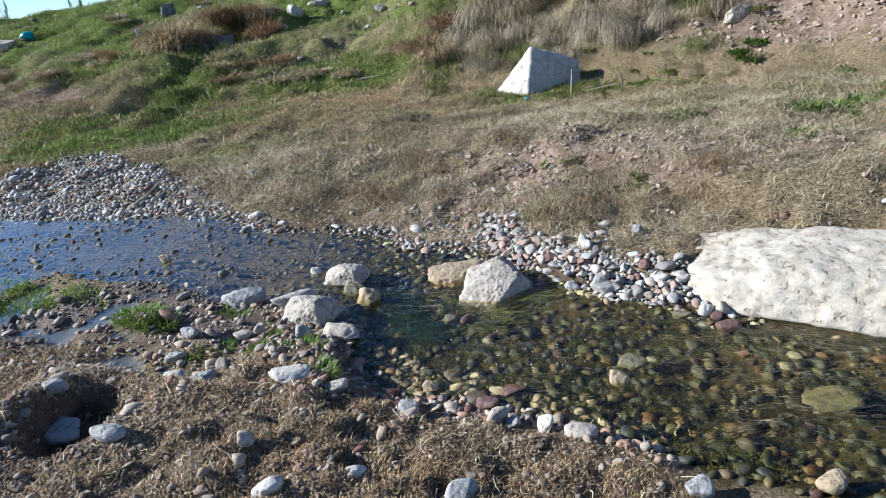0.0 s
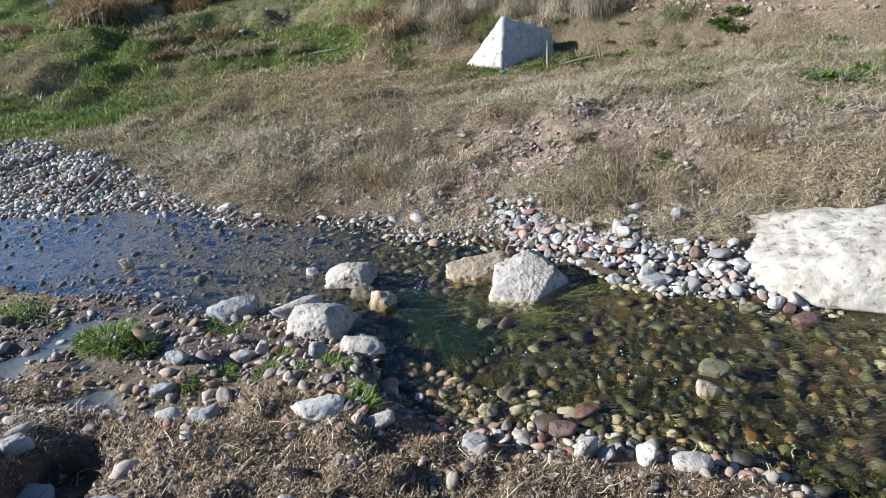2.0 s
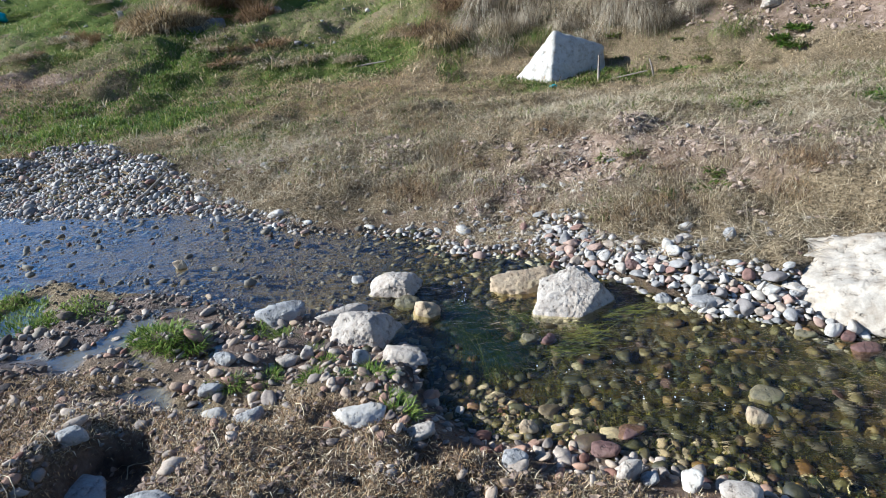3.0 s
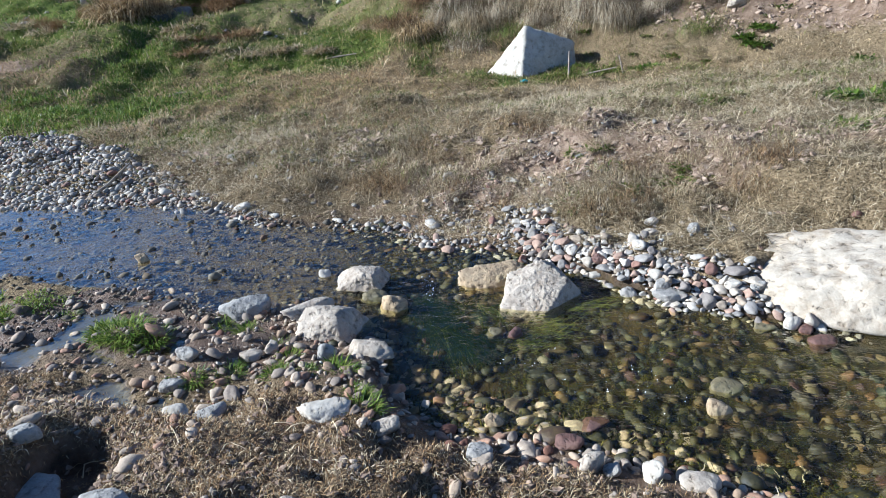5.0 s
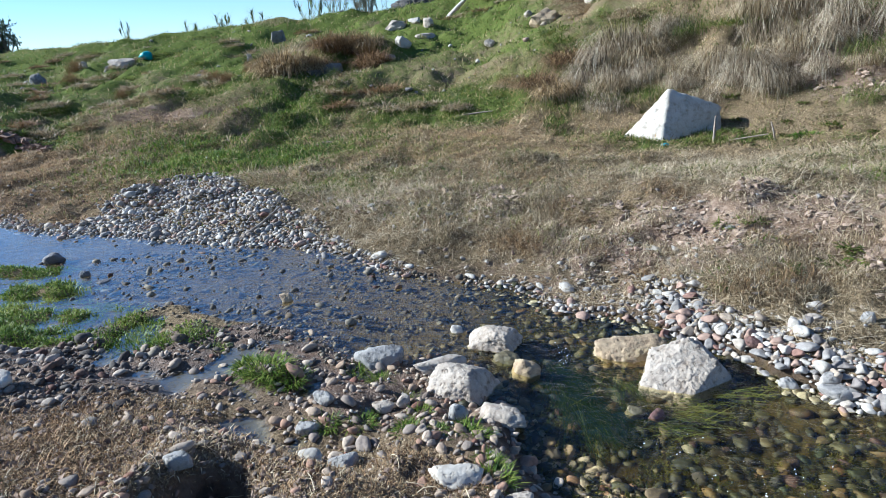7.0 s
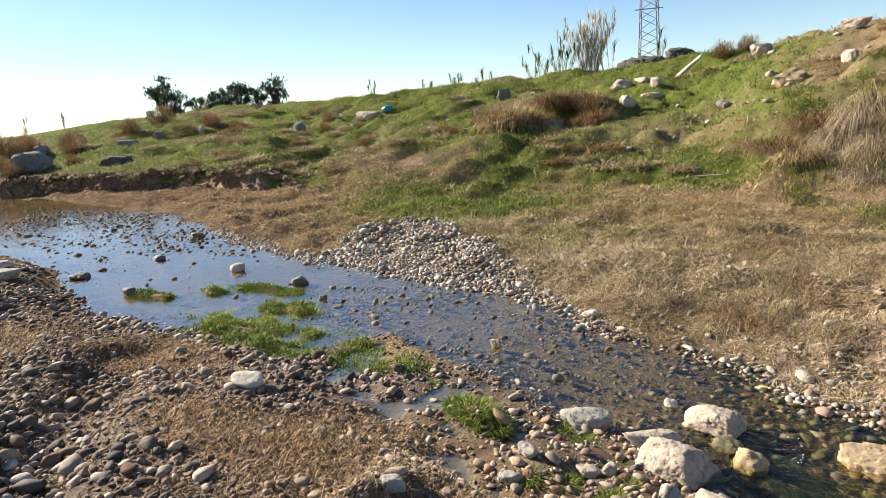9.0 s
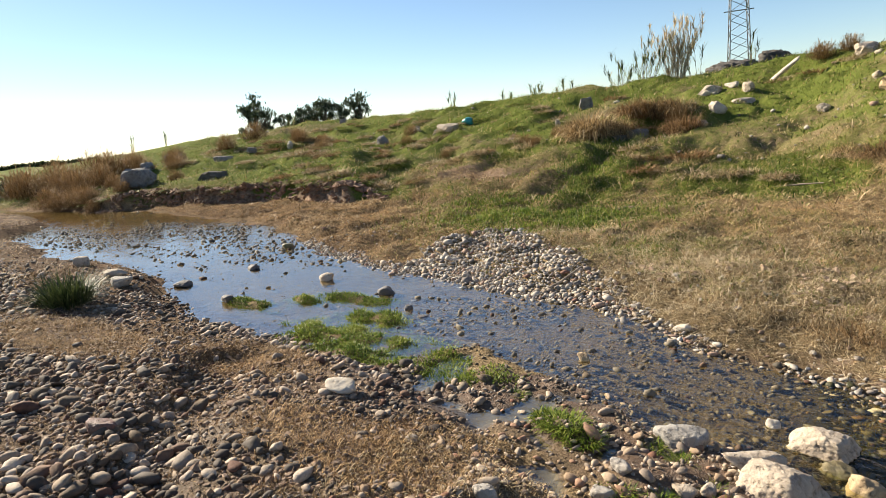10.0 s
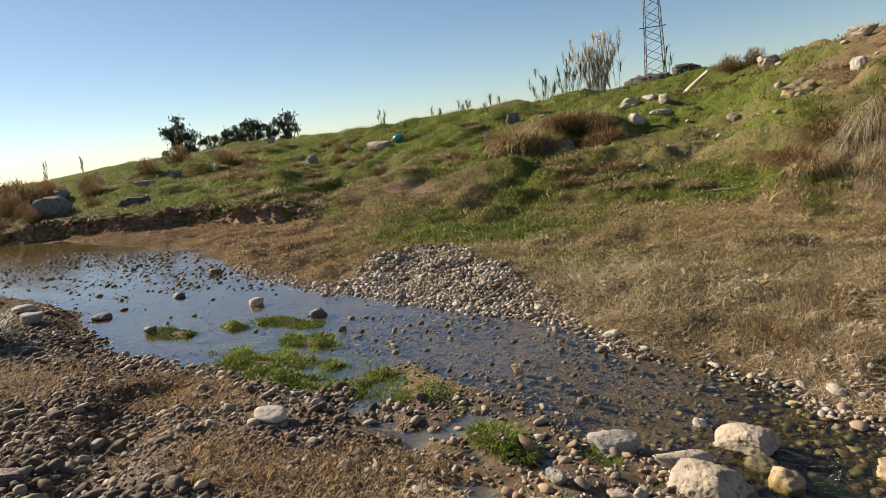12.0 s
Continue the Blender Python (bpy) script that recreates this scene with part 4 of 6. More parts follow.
shapes = [stones_mesh("pebble", np.zeros(1), np.zeros(1), np.zeros(1), np.full(1, 0.03), (PEBBLE_ONE, NEAR_PEBBLE_ONE, NEAR_PEBBLE_ONE)[i // 10], 3, 200 + i % 10, 0.5) for i in range(30)]
own_near = shore(px, py)[1] > -0.4
own_wet = pz + ps * 0.2 < water_level(px, py)
for n_, i in enumerate(own):
    ob = tagged(new("pebble", shapes[n_ % 10 + (20 if own_wet[i] else 10 if own_near[i] else 0)]), "brown wet pebble under shallow water" if own_wet[i] else "smooth rounded river pebble on the stream bank", "pebble", "pebbles along the stream")
    ob.matrix_world = pose(px[i], py[i], pz[i] + ps[i] * 0.25, 0, 0, 47.0 * n_) @ Matrix.Scale(ps[i] / 0.03, 4)
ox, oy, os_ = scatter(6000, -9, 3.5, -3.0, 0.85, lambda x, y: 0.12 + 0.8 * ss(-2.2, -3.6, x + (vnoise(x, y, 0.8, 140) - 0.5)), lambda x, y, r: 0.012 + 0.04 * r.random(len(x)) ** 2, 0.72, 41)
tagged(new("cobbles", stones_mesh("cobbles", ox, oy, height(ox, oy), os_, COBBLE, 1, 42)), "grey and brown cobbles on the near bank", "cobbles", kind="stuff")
rest = np.setdiff1d(np.arange(len(px)), own)
close = px[rest] > -2.6
beach = (shore(px[rest], py[rest])[1] > -0.2) & (px[rest] < -2.3)
edge = (shore(px[rest], py[rest])[1] > -0.4) & ~beach
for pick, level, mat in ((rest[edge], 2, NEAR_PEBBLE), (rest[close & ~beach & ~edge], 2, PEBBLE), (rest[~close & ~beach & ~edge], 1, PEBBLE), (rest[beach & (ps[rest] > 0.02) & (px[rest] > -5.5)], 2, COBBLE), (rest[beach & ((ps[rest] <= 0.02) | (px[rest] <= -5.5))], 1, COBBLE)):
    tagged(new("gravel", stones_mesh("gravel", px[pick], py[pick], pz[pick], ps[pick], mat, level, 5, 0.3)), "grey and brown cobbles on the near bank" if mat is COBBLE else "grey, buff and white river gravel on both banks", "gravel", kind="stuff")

bx, by, bs = scatter(130000, -11, 5.0, 0.6, 8.2, lambda x, y: stony_bed(x, y) * ss(12, 6, -x), lambda x, y, r: (0.007 + 0.026 * r.random(len(x)) ** 3) * (1 - 0.35 * ss(-0.8, -2, x)) + 0.020 * ss(-0.9, -0.3, x) * r.random(len(x)) ** 3, 0.78, 6)
for lo_, hi_, small_, level in ((-0.9, 3, False, 2), (-0.9, 9, True, 1), (-20, -0.9, None, 1)):
    m_ = (bx >= lo_) & (bx < hi_) & (True if small_ is None else ((bs < 0.013) | (bx > 3)) == small_)
    tagged(new("stream_stones", stones_mesh("stream_stones", bx[m_], by[m_], height(bx[m_], by[m_]), bs[m_], PEBBLE_WET if lo_ > -1 else RIFFLE, level, 8, 0.38)), "brown and olive algae-covered stones on the stream bed", "stones", kind="stuff")
def riffle(x, y):
    """Where stones break the surface: bars upstream, a shallow stony run by the boulders."""
    bars = np.maximum(np.maximum(blob(x, y, -7.1, 5.6, 0.75, 0.55), blob(x, y, -8.8, 6.6, 1.8, 0.6)), np.maximum(blob(x, y, -11, 6.6, 2.5, 0.9), blob(x, y, -13, 6.0, 2.5, 0.5)))
    run = ss(-4.6, -2.4, x) * ss(-0.8, -1.5, x)
    return stony_bed(x, y) * np.clip(0.03 + 1.9 * bars * ss(0.3, 0.6, fbm(x, y, 0.6, 192)) + 0.9 * run * (0.2 + ss(0.42, 0.6, fbm(x, y, 0.6, 191))), 0, 1)


rx_, ry_, rs_ = scatter(85000, -17, -0.9, 3.2, 8.8, riffle, lambda x, y, r: 0.009 + 0.035 * r.random(len(x)) ** 4 + 0.009 * ss(-6, -9, x), 0.95, 16)
tagged(new("riffle_stones", stones_mesh("riffle_stones", rx_, ry_, water_level(rx_, ry_) - rs_ * np.random.default_rng(19).uniform(0.25, 0.9, len(rs_)), rs_, RIFFLE, 1, 17, 0.25)), "dark wet stones breaking the surface of the riffle", "stones", kind="stuff")
rng = np.random.default_rng(55)
qx, qy = rng.uniform(-6, 2.4, 30000), rng.uniform(1.2, 7.4, 30000)
keep = rng.random(30000) < 0.9 * np.clip(stony(qx, qy) + 0.08 * (shore(qx, qy)[1] > 0), 0, 1)
qx, qy = qx[keep], qy[keep]
tagged(new("fine_gravel", stones_mesh("fine_gravel", qx, qy, height(qx, qy), 0.004 + 0.008 * rng.random(len(qx)) ** 2, PEBBLE, 1, 18, 0.35)), "fine gravel between the larger pebbles", "gravel", kind="stuff")

rng = np.random.default_rng(57)
cx_, cy_ = rng.uniform(-0.6, 3.4, 16000), rng.uniform(3.6, 5.4, 16000)
keep = rng.random(16000) < ss(0.25, 0.7, soil_share(cx_, cy_)) * (shore(cx_, cy_)[0] > 0.3) * 0.45
cx_, cy_ = cx_[keep], cy_[keep]
tagged(new("soil_clods", stones_mesh("soil_clods", cx_, cy_, height(cx_, cy_), 0.005 + 0.022 * rng.random(len(cx_)) ** 2.5, CLOD, 1, 58, 0.45, 0.3)), "crumbling pinkish clods on the eroded bank", "soil", kind="stuff")


def crumbs(name, n, x0, x1, y0, y1, density, size, mat, seed, label, sink=0.4):
    """Crumbs and clods of earth strewn over a stretch of ground."""
    r = np.random.default_rng(seed)
    x, y = r.uniform(x0, x1, n), r.uniform(y0, y1, n)
    keep = r.random(n) < density(x, y)
    x, y = x[keep], y[keep]
    tagged(new(name, stones_mesh(name, x, y, height(x, y), size[0] + size[1] * r.random(len(x)) ** 2.5, mat, 1, seed, sink, 0.3)), label, "soil", kind="stuff")


crumbs("bank_clods", 22000, -2.6, 1.2, 1.2, 2.8, lambda x, y: mat_share(x, y, shore(x, y)[1]) * (0.25 + 0.75 * ss(0.35, 0.65, vnoise(x, y, 0.3, 193))) * ss(1.0, -0.6, x), (0.004, 0.014), BROWN_CLOD, 61, "dark reddish brown clods trampled on the near bank")
crumbs("bank_clods", 20000, -7, -2.4, 1.2, 3.6, lambda x, y: ss(0.1, 0.4, shore(x, y)[1]) * (0.3 + 0.7 * ss(0.35, 0.65, vnoise(x, y, 0.5, 194))), (0.005, 0.018), BROWN_CLOD, 62, "reddish brown clods between the cobbles")
crumbs("bank_clods", 16000, -2.8, 3.4, 3.9, 6.0, lambda x, y: ss(0.5, 0.9, shore(x, y)[0]) * ss(1.9, 1.2, shore(x, y)[0]) * ss(0.42, 0.62, vnoise(x, y, 0.45, 195)) * 0.6 * (1 - barred(x, y)), (0.006, 0.03), CLOD, 64, "orange brown clods breaking through the straw")
crumbs("slope_clods", 9000, 1.6, 6, 6.2, 11.5, lambda x, y: ss(0.25, 0.6, soil_share(x, y)) * ss(-5, -11, polar(x, y)[0]), (0.006, 0.035), CLOD, 63, "pale crumbling clods on the eroded hill foot")

# ---------------------------------------------------------------- grass
def dry_here(x, y):
    far, near = shore(x, y)
    return (1 - green_share(x, y)) * np.where(far > 0.1, 1.0 - 0.68 * soil_share(x, y), 0) * ss(0.02, 0.2, far) * (1 - 0.95 * barred(x, y)) * (1 - piled(x, y))


sod("dry_straw", 130000, -4, 3.8, 3.4, 7.2, dry_here, 0.16, 0.0024, 1.42, STRAW, 10, "long dry stalks lying tangled on the bank", "dry straw", (0.5, 0.36), 0.5)
sod("dry_grass", 150000, -4, 3.8, 3.4, 7.2, dry_here, 0.08, 0.0024, 1.25, STRAW, 11, "matted dry straw-coloured grass on the bank", "dry grass", (0.42, 0.40), 2.8)
sod("dry_straw", 70000, -9, 5, 6.6, 12.5, dry_here, 0.15, 0.0042, 1.5, GOLD, 9, "long golden stalks lying on the terrace", "dry straw", (0.5, 0.36), 0.4)
sod("dry_grass", 110000, -9, 5, 6.6, 12.5, dry_here, 0.085, 0.004, 1.35, GOLD, 12, "matted dry straw-coloured grass on the terrace", "dry grass", (0.44, 0.38), 2.4)
sod("dry_grass", 70000, -26, 5, 9, 27, lambda x, y: dry_here(x, y) * 0.8, 0.17, 0.010, 1.1, GOLD, 13, "dry grass on the hillside", "dry grass")
sod("root_mat", 180000, -2.4, 2.2, 0.9, 2.9, lambda x, y: mat_share(x, y, shore(x, y)[1]) * (0.65 + 0.35 * ss(-1.0, 0.2, x)) * (0.3 + 0.7 * vnoise(x, y, 0.25, 151)), 0.038, 0.0024, 1.0, STRAW, 14, "dead grass and roots matted on the near bank", "dead grass", (0.5, 0.3), 2.4)
sod("root_mat", 180000, -9, -2.2, 0.9, 4.5, lambda x, y: mat_share(x, y, shore(x, y)[1]) * (0.3 + 0.7 * ss(0.3, 0.6, vnoise(x, y, 0.6, 152))), 0.04, 0.0026, 1.0, RUST, 15, "brown dead grass between cobbles", "dead grass", (0.38, 0.33), 2.2)
sod("root_mat", 140000, -2.6, 2.2, 0.9, 2.9, lambda x, y: mat_share(x, y, shore(x, y)[1]), 0.035, 0.0024, 0.9, RUST, 24, "brown dead roots on the near bank", "dead grass", (0.5, 0.35), 2.6)
sod("root_mat", 15000, -5, 3.5, -3.5, 0.95, lambda x, y: 0.3 + 0.7 * vnoise(x, y, 0.5, 154), 0.05, 0.005, 1.0, RUST, 30, "brown dead grass on the near bank", "dead grass", (0.5, 0.3), 2.2)
sod("root_mat", 90000, -30, -8, 1, 9.5, lambda x, y: ss(0.05, 0.4, shore(x, y)[1]) * (np.hypot(x + 16.9, y - 2.9) > 2.6) * (0.3 + 0.7 * vnoise(x, y, 1.2, 153)), 0.09, 0.012, 1.2, RUST, 19, "brown dead grass on the upstream bank", "dead grass", (0.45, 0.28))
sod("dry_grass", 110000, -34, -7, 7.0, 12, lambda x, y: dry_here(x, y), 0.07, 0.009, 1.1, RUST, 20, "short golden brown grass below the turf step", "dry grass", (0.75, 0.25))
sod("root_mat", 110000, -8, -1.6, 1.6, 3.6, lambda x, y: ss(0.2, 0.6, np.maximum(np.maximum(blob(x, y, -5.7, 2.45, 1.1, 0.35), blob(x, y, -4.0, 2.9, 0.7, 0.25)), blob(x, y, -2.6, 2.3, 0.6, 0.3))) * (shore(x, y)[1] > 0.05), 0.05, 0.003, 1.0, RUST, 25, "golden brown dead turf between cobbles", "dead grass", (0.65, 0.28), 1.8)
sod("shore_grass", 170000, -17, -0.4, 4.4, 10.2, lambda x, y: ss(0.05, 0.25, shore(x, y)[0]) * ss(1.9, 0.7, shore(x, y)[0]) * (1 - green_share(x, y)) * (1 - 0.95 * barred(x, y)) * (0.35 + 0.65 * ss(-1.5, -4, x)), 0.06, 0.0045, 1.1, RUST, 27, "orange brown dead grass along the far shore", "dead grass", (0.68, 0.25), 1.4)
sod("terrace_grass", 170000, -9, 1.0, 5.2, 10.5, lambda x, y: ss(0.8, 1.6, shore(x, y)[0]) * (1 - green_share(x, y)) * (1 - 0.95 * barred(x, y)) * (0.25 + 0.75 * vnoise(x, y, 1.1, 139)) * ss(1.0, -1.5, x), 0.09, 0.0045, 1.3, RUST, 29, "golden brown dead grass on the terrace", "dead grass", (0.76, 0.25), 1.5)
sod("shore_grass", 210000, -34, -4.8, 5.4, 10.2, lambda x, y: ss(0.02, 0.15, shore(x, y)[0]) * ss(2.6, 1.6, shore(x, y)[0]) * (1 - green_share(x, y)) * (1 - barred(x, y)), 0.06, 0.008, 1.0, RUST, 33, "short orange brown turf along the upstream shore", "dead grass", (0.62, 0.25), 1.4)
sod("algae", 110000, -0.7, 2.8, 1.5, 4.1, lambda x, y: (shore(x, y)[0] < -0.03) * (shore(x, y)[1] < -0.03) * ss(0.3, 0.55, fbm(x, y, 0.25, 137)), 0.035, 0.003, 1.1, ALGAE, 28, "olive algae clinging to the stream bed", "algae", (0.45, 0.3), 1.6)
sod("green_grass", 120000, -9, 4, 4.8, 12.5, green_share, 0.06, 0.007, 0.75, GRASS, 16, "short green grass at the hill's foot", "grass")
sod("green_grass", 150000, -28, 3, 8.5, 28, green_share, 0.09, 0.014, 0.75, GRASS, 17, "short green grass on the hillside", "grass")

sod("green_grass", 150000, -6.5, 3.8, 4.3, 12.0, lambda x, y: ss(0.5, 1.0, shore(x, y)[0]) * (1 - barred(x, y)) * ss(0.35, 0.75, vnoise(x, y, 0.7, 198) + 0.25 * ss(-0.5, -3.5, x)), 0.06, 0.0042, 0.95, GRASS, 32, "sparse olive grass growing through the straw", "grass", (0.5, 0.3))
sod("lush_grass", 85000, -7.5, -2.6, 6.8, 13, lambda x, y: np.clip(1.4 * np.maximum(np.maximum(blob(x, y, -4.7, 8.0, 1.3, 0.7), 0.55 * blob(x, y, -5.0, 11.0, 0.45, 1.9)), 0.6 * blob(x, y, -5.9, 8.9, 1.2, 0.4)) * (0.4 + 0.9 * vnoise(x, y, 0.6, 197)), 0, 1), 0.07, 0.008, 0.5, LUSH, 31, "bright green grass at the mouth of the gully", "grass", (0.45, 0.3))

# ---------------------------------------------------------------- rocks on the hill
def hill_rock(x, y, w, h, mat, label, seed, turn=0.0, deep=0.7):
    return put_rock("rock", label, "rock", (x, y, lay(x, y) + h * 0.12), (w * 0.46, w * 0.46 * deep, h * 0.5), mat, seed, turn=turn, level=3, edge=60, rough=0.12, cuts=9, flat=True, group="rocks on the hillside")


PALE_ON_HILL = [(-3.82, 15.02, 0.42, 0.34), (-3.89, 14.07, 0.33, 0.2), (-3.51, 16.06, 0.66, 0.2), (-3.5, 16.67, 0.42, 0.3), (-3.99, 17.4, 0.45, 0.2),
                (-4.46, 17.3, 0.65, 0.34), (-1.26, 17.9, 0.72, 0.36), (-0.99, 15.19, 0.28, 0.22), (0.3, 14.5, 0.36, 0.46), (0.42, 16.4, 0.62, 0.26),
                (-13.46, 16.82, 0.28, 0.4), (-7.84, 15.66, 0.22, 0.34), (-17.07, 14.56, 0.32, 0.36), (-1.82, 14.53, 0.26, 0.2), (3.3, 8.15, 0.34, 0.28)]
for i, (x, y, w, h) in enumerate(PALE_ON_HILL):
    hill_rock(x, y, w, h, PALE_ROCK if i % 4 else LIMESTONE, "pale limestone rock half sunk in hillside grass", 300 + i, 40.0 * i)
hill_rock(-0.58, 14.5, 0.8, 0.52, BUFF_ROCK, "pinkish buff boulder on the green hillside", 330, 10)
GREY_ON_HILL = [(-5.14, 13.73, 0.62, 0.34), (-5.38, 13.35, 0.4, 0.16), (-8.04, 18.0, 0.66, 0.5), (-13.78, 15.43, 0.5, 0.4), (-18.14, 9.75, 1.15, 0.9),
                (-22.14, 13.35, 0.8, 0.5), (-18.9, 10.3, 0.9, 0.6), (-18.2, 12.64, 0.78, 0.3), (-18.0, 13.67, 0.4, 0.3), (-19.97, 11.1, 0.6, 0.4),
                (-19.9, 20.0, 0.35, 0.3), (-11.9, 15.9, 0.4, 0.25)]
for i, (x, y, w, h) in enumerate(GREY_ON_HILL):
    hill_rock(x, y, w, h, HILL_ROCK, "grey boulder lying on the hillside", 340 + i, 55.0 * i)
hill_rock(-11.5, 15.85, 0.78, 0.36, PALE_ROCK, "brownish pale boulder on the hillside", 360, 15)
hill_rock(-15.67, 10.57, 0.9, 0.34, DARK_SOIL, "dark clod of fallen turf on the slope", 361, 5)
hill_rock(3.75, 5.2, 0.62, 0.44, PALE_ROCK, "pale rounded boulder on the terrace", 362, 5)
slab = put_rock("rock_slab", "long pale stone slab leaning on the hillside", "rock", (-2.95, 17.9, lay(-2.95, 17.9) + 0.22), (0.42, 0.1, 0.07), LIMESTONE, 363, tip=(0, -38), level=3)
put_rock("soil_heap", "dark heap of dumped soil on the crest", "soil heap", (-5.2, 23.5, 2.28), (1.0, 0.7, 0.5), DARK_SOIL, 365, level=5, edge=5, rough=0.2, scale=2.4)
put_rock("soil_heap", "dark heap of dumped soil on the crest", "soil heap", (-3.75, 22.5, 2.36), (0.65, 0.6, 0.42), DARK_SOIL, 366, level=5, edge=5, rough=0.2, scale=2.4)
rng = np.random.default_rng(77)
hx, hy = rng.uniform(-24, 4, 900), rng.uniform(8.5, 24, 900)
hu = hill_share(hx, hy)
ok = (hu > 0.05) & (hu < 0.98) & (vnoise(hx, hy, 2.5, 161) > 0.52)
hs = 0.02 + 0.06 * rng.random(900) ** 3
tagged(new("scree", stones_mesh("scree", hx[ok], hy[ok], height(hx[ok], hy[ok]), hs[ok], PEBBLE, 2, 78)), "small pale stones strewn over the hillside", "stones", kind="stuff")

# ---------------------------------------------------------------- tussocks and bushes
def tussock_mesh(name, n, spread, length, width, mat, seed, lean=0.35, fall=1.0, tone=(0.55, 0.25), mess=1.0, wild=0.25):
    rng = np.random.default_rng(seed)
    a, q = rng.uniform(0, 6.28, n), np.sqrt(rng.random(n)) * spread
    x, y = np.cos(a) * q, np.sin(a) * q
    head = a + rng.normal(0, mess, n)
    return blades_mesh(name, x, y, np.full(n, -0.03), length * rng.uniform(0.5, 1.25, n), width * rng.uniform(0.6, 1.3, n),
                       np.clip(rng.normal(lean, wild, n) + q / spread * 0.4, 0, 1.4), rng.uniform(0.3, 1.0, n) * fall, head, rng.normal(tone[0], tone[1], n), mat, True)


def put_tufts(name, label, category, meshes, spots, group):
    for i, (x, y, s) in enumerate(spots):
        ob = tagged(new(name, meshes[i % len(meshes)]), label, category, group)
        ob.matrix_world = pose(x, y, lay(x, y), 0, 0, 83.0 * i) @ Matrix.Scale(s, 4)


long_straw = [tussock_mesh("grass_tussock", 700, 0.30, 0.5, 0.0042, m, 400 + i, 0.85, 2.0, (0.38, 0.4), 1.5, 0.5) for i, m in enumerate((BLEACHED, STRAW, GRASS))]
put_tufts("grass_tussock", "tall dry drooping straw tussock at the hill's foot", "grass tussock", long_straw,
          [(0.1, 10.0, 0.7), (0.55, 10.2, 0.8), (0.95, 9.8, 0.6), (1.5, 9.3, 0.7), (2.15, 8.9, 0.7), (2.85, 8.1, 0.6), (-0.45, 10.6, 0.9), (1.2, 10.3, 0.9), (3.1, 8.7, 0.8),
           (2.6, 9.4, 0.9), (0.75, 10.9, 0.9), (3.4, 9.4, 0.9), (0.3, 9.75, 0.6), (1.15, 9.45, 0.5), (1.6, 10.9, 0.8)], "dry tussocks behind the boulder")


def drape_mesh(name, n, wide, length, width, mat, seed):
    """Long dry blades combed down a slope from a rooted crest, in a few thick locks."""
    r = np.random.default_rng(seed)
    lock = r.integers(0, 6, n)
    at, turn, reach = r.uniform(-1, 1, 6) * wide, r.normal(0, 0.45, 6), r.uniform(0.65, 1.15, 6)
    x, y = at[lock] + r.normal(0, 0.07, n), r.normal(0, 0.08, n)
    head = -math.pi / 2 + turn[lock] + r.normal(0, 0.22, n) + 0.5 * x / wide
    return blades_mesh(name, x, y, np.full(n, -0.03) + 0.06 * r.random(n), length * reach[lock] * r.uniform(0.6, 1.15, n), width * r.uniform(0.6, 1.4, n),
                       np.clip(r.normal(0.75, 0.3, n), 0, 1.3), r.uniform(0.9, 1.7, n), head, r.normal(0.5, 0.3, n) + r.normal(0, 0.12, 6)[lock], mat)


drapes = [drape_mesh("grass_tussock", 520, 0.26, 0.72, 0.006, m, 620 + i) for i, m in enumerate((BLEACHED, BLEACHED, STRAW, BLEACHED))]
for i, (x, y, s_, turn) in enumerate([(0.35, 11.0, 1.0, -10), (0.7, 11.1, 1.1, 5), (0.95, 10.8, 1.0, 15), (0.5, 10.5, 0.8, 0), (0.9, 10.3, 0.7, 10), (1.5, 9.85, 0.8, -50), (1.72, 9.75, 0.9, -20), (1.95, 9.55, 0.9, 25), (2.1, 9.2, 0.8, 40),
                                      (2.35, 9.75, 0.9, 5), (2.5, 9.2, 0.8, -15), (2.85, 9.1, 0.9, 10), (3.1, 9.3, 1.0, -5), (2.8, 10.0, 1.0, 0), (3.2, 10.0, 1.1, 10), (3.45, 9.0, 0.9, 20), (0.05, 10.7, 0.8, -20), (3.7, 9.6, 1.0, 0),
                                      (2.3, 10.3, 0.9, -10), (1.85, 9.2, 0.75, -10), (2.1, 8.95, 0.7, 15), (2.3, 8.85, 0.6, 30), (0.3, 10.2, 0.7, -15), (1.25, 9.75, 0.6, 0), (2.65, 8.75, 0.6, -10), (3.3, 8.3, 0.6, 10), (3.0, 8.5, 0.6, 15), (1.3, 11.1, 0.8, 10)]):
    ob = tagged(new("grass_tussock", drapes[i % 4]), "long bleached grass hanging combed down the slope", "grass tussock", "hanging tussocks on the slope")
    ob.matrix_world = pose(x, y, lay(x, y), 0, 0, turn) @ Matrix.Scale(s_, 4)
sod("green_grass", 26000, -0.6, 4.2, 8.7, 11.9, lambda x, y: ss(0.38, 0.6, vnoise(x, y, 0.55, 199)), 0.13, 0.006, 0.8, GRASS, 34, "olive grass between the hanging tussocks", "grass", (0.4, 0.3))
sod("green_grass", 5000, 0.1, 1.9, 7.95, 8.5, lambda x, y: ss(0.3, 0.6, vnoise(x, y, 0.3, 200)), 0.07, 0.006, 0.8, GRASS, 35, "fresh green grass at the pointed boulder's foot", "grass", (0.4, 0.3))
rust_straw = [tussock_mesh("grass_tussock", 900, 0.34, 0.5, 0.008, m, 404 + i, 0.55, 1.6, (0.4, 0.35), 1.1) for i, m in enumerate((GOLD, RUST, BRUSH))]
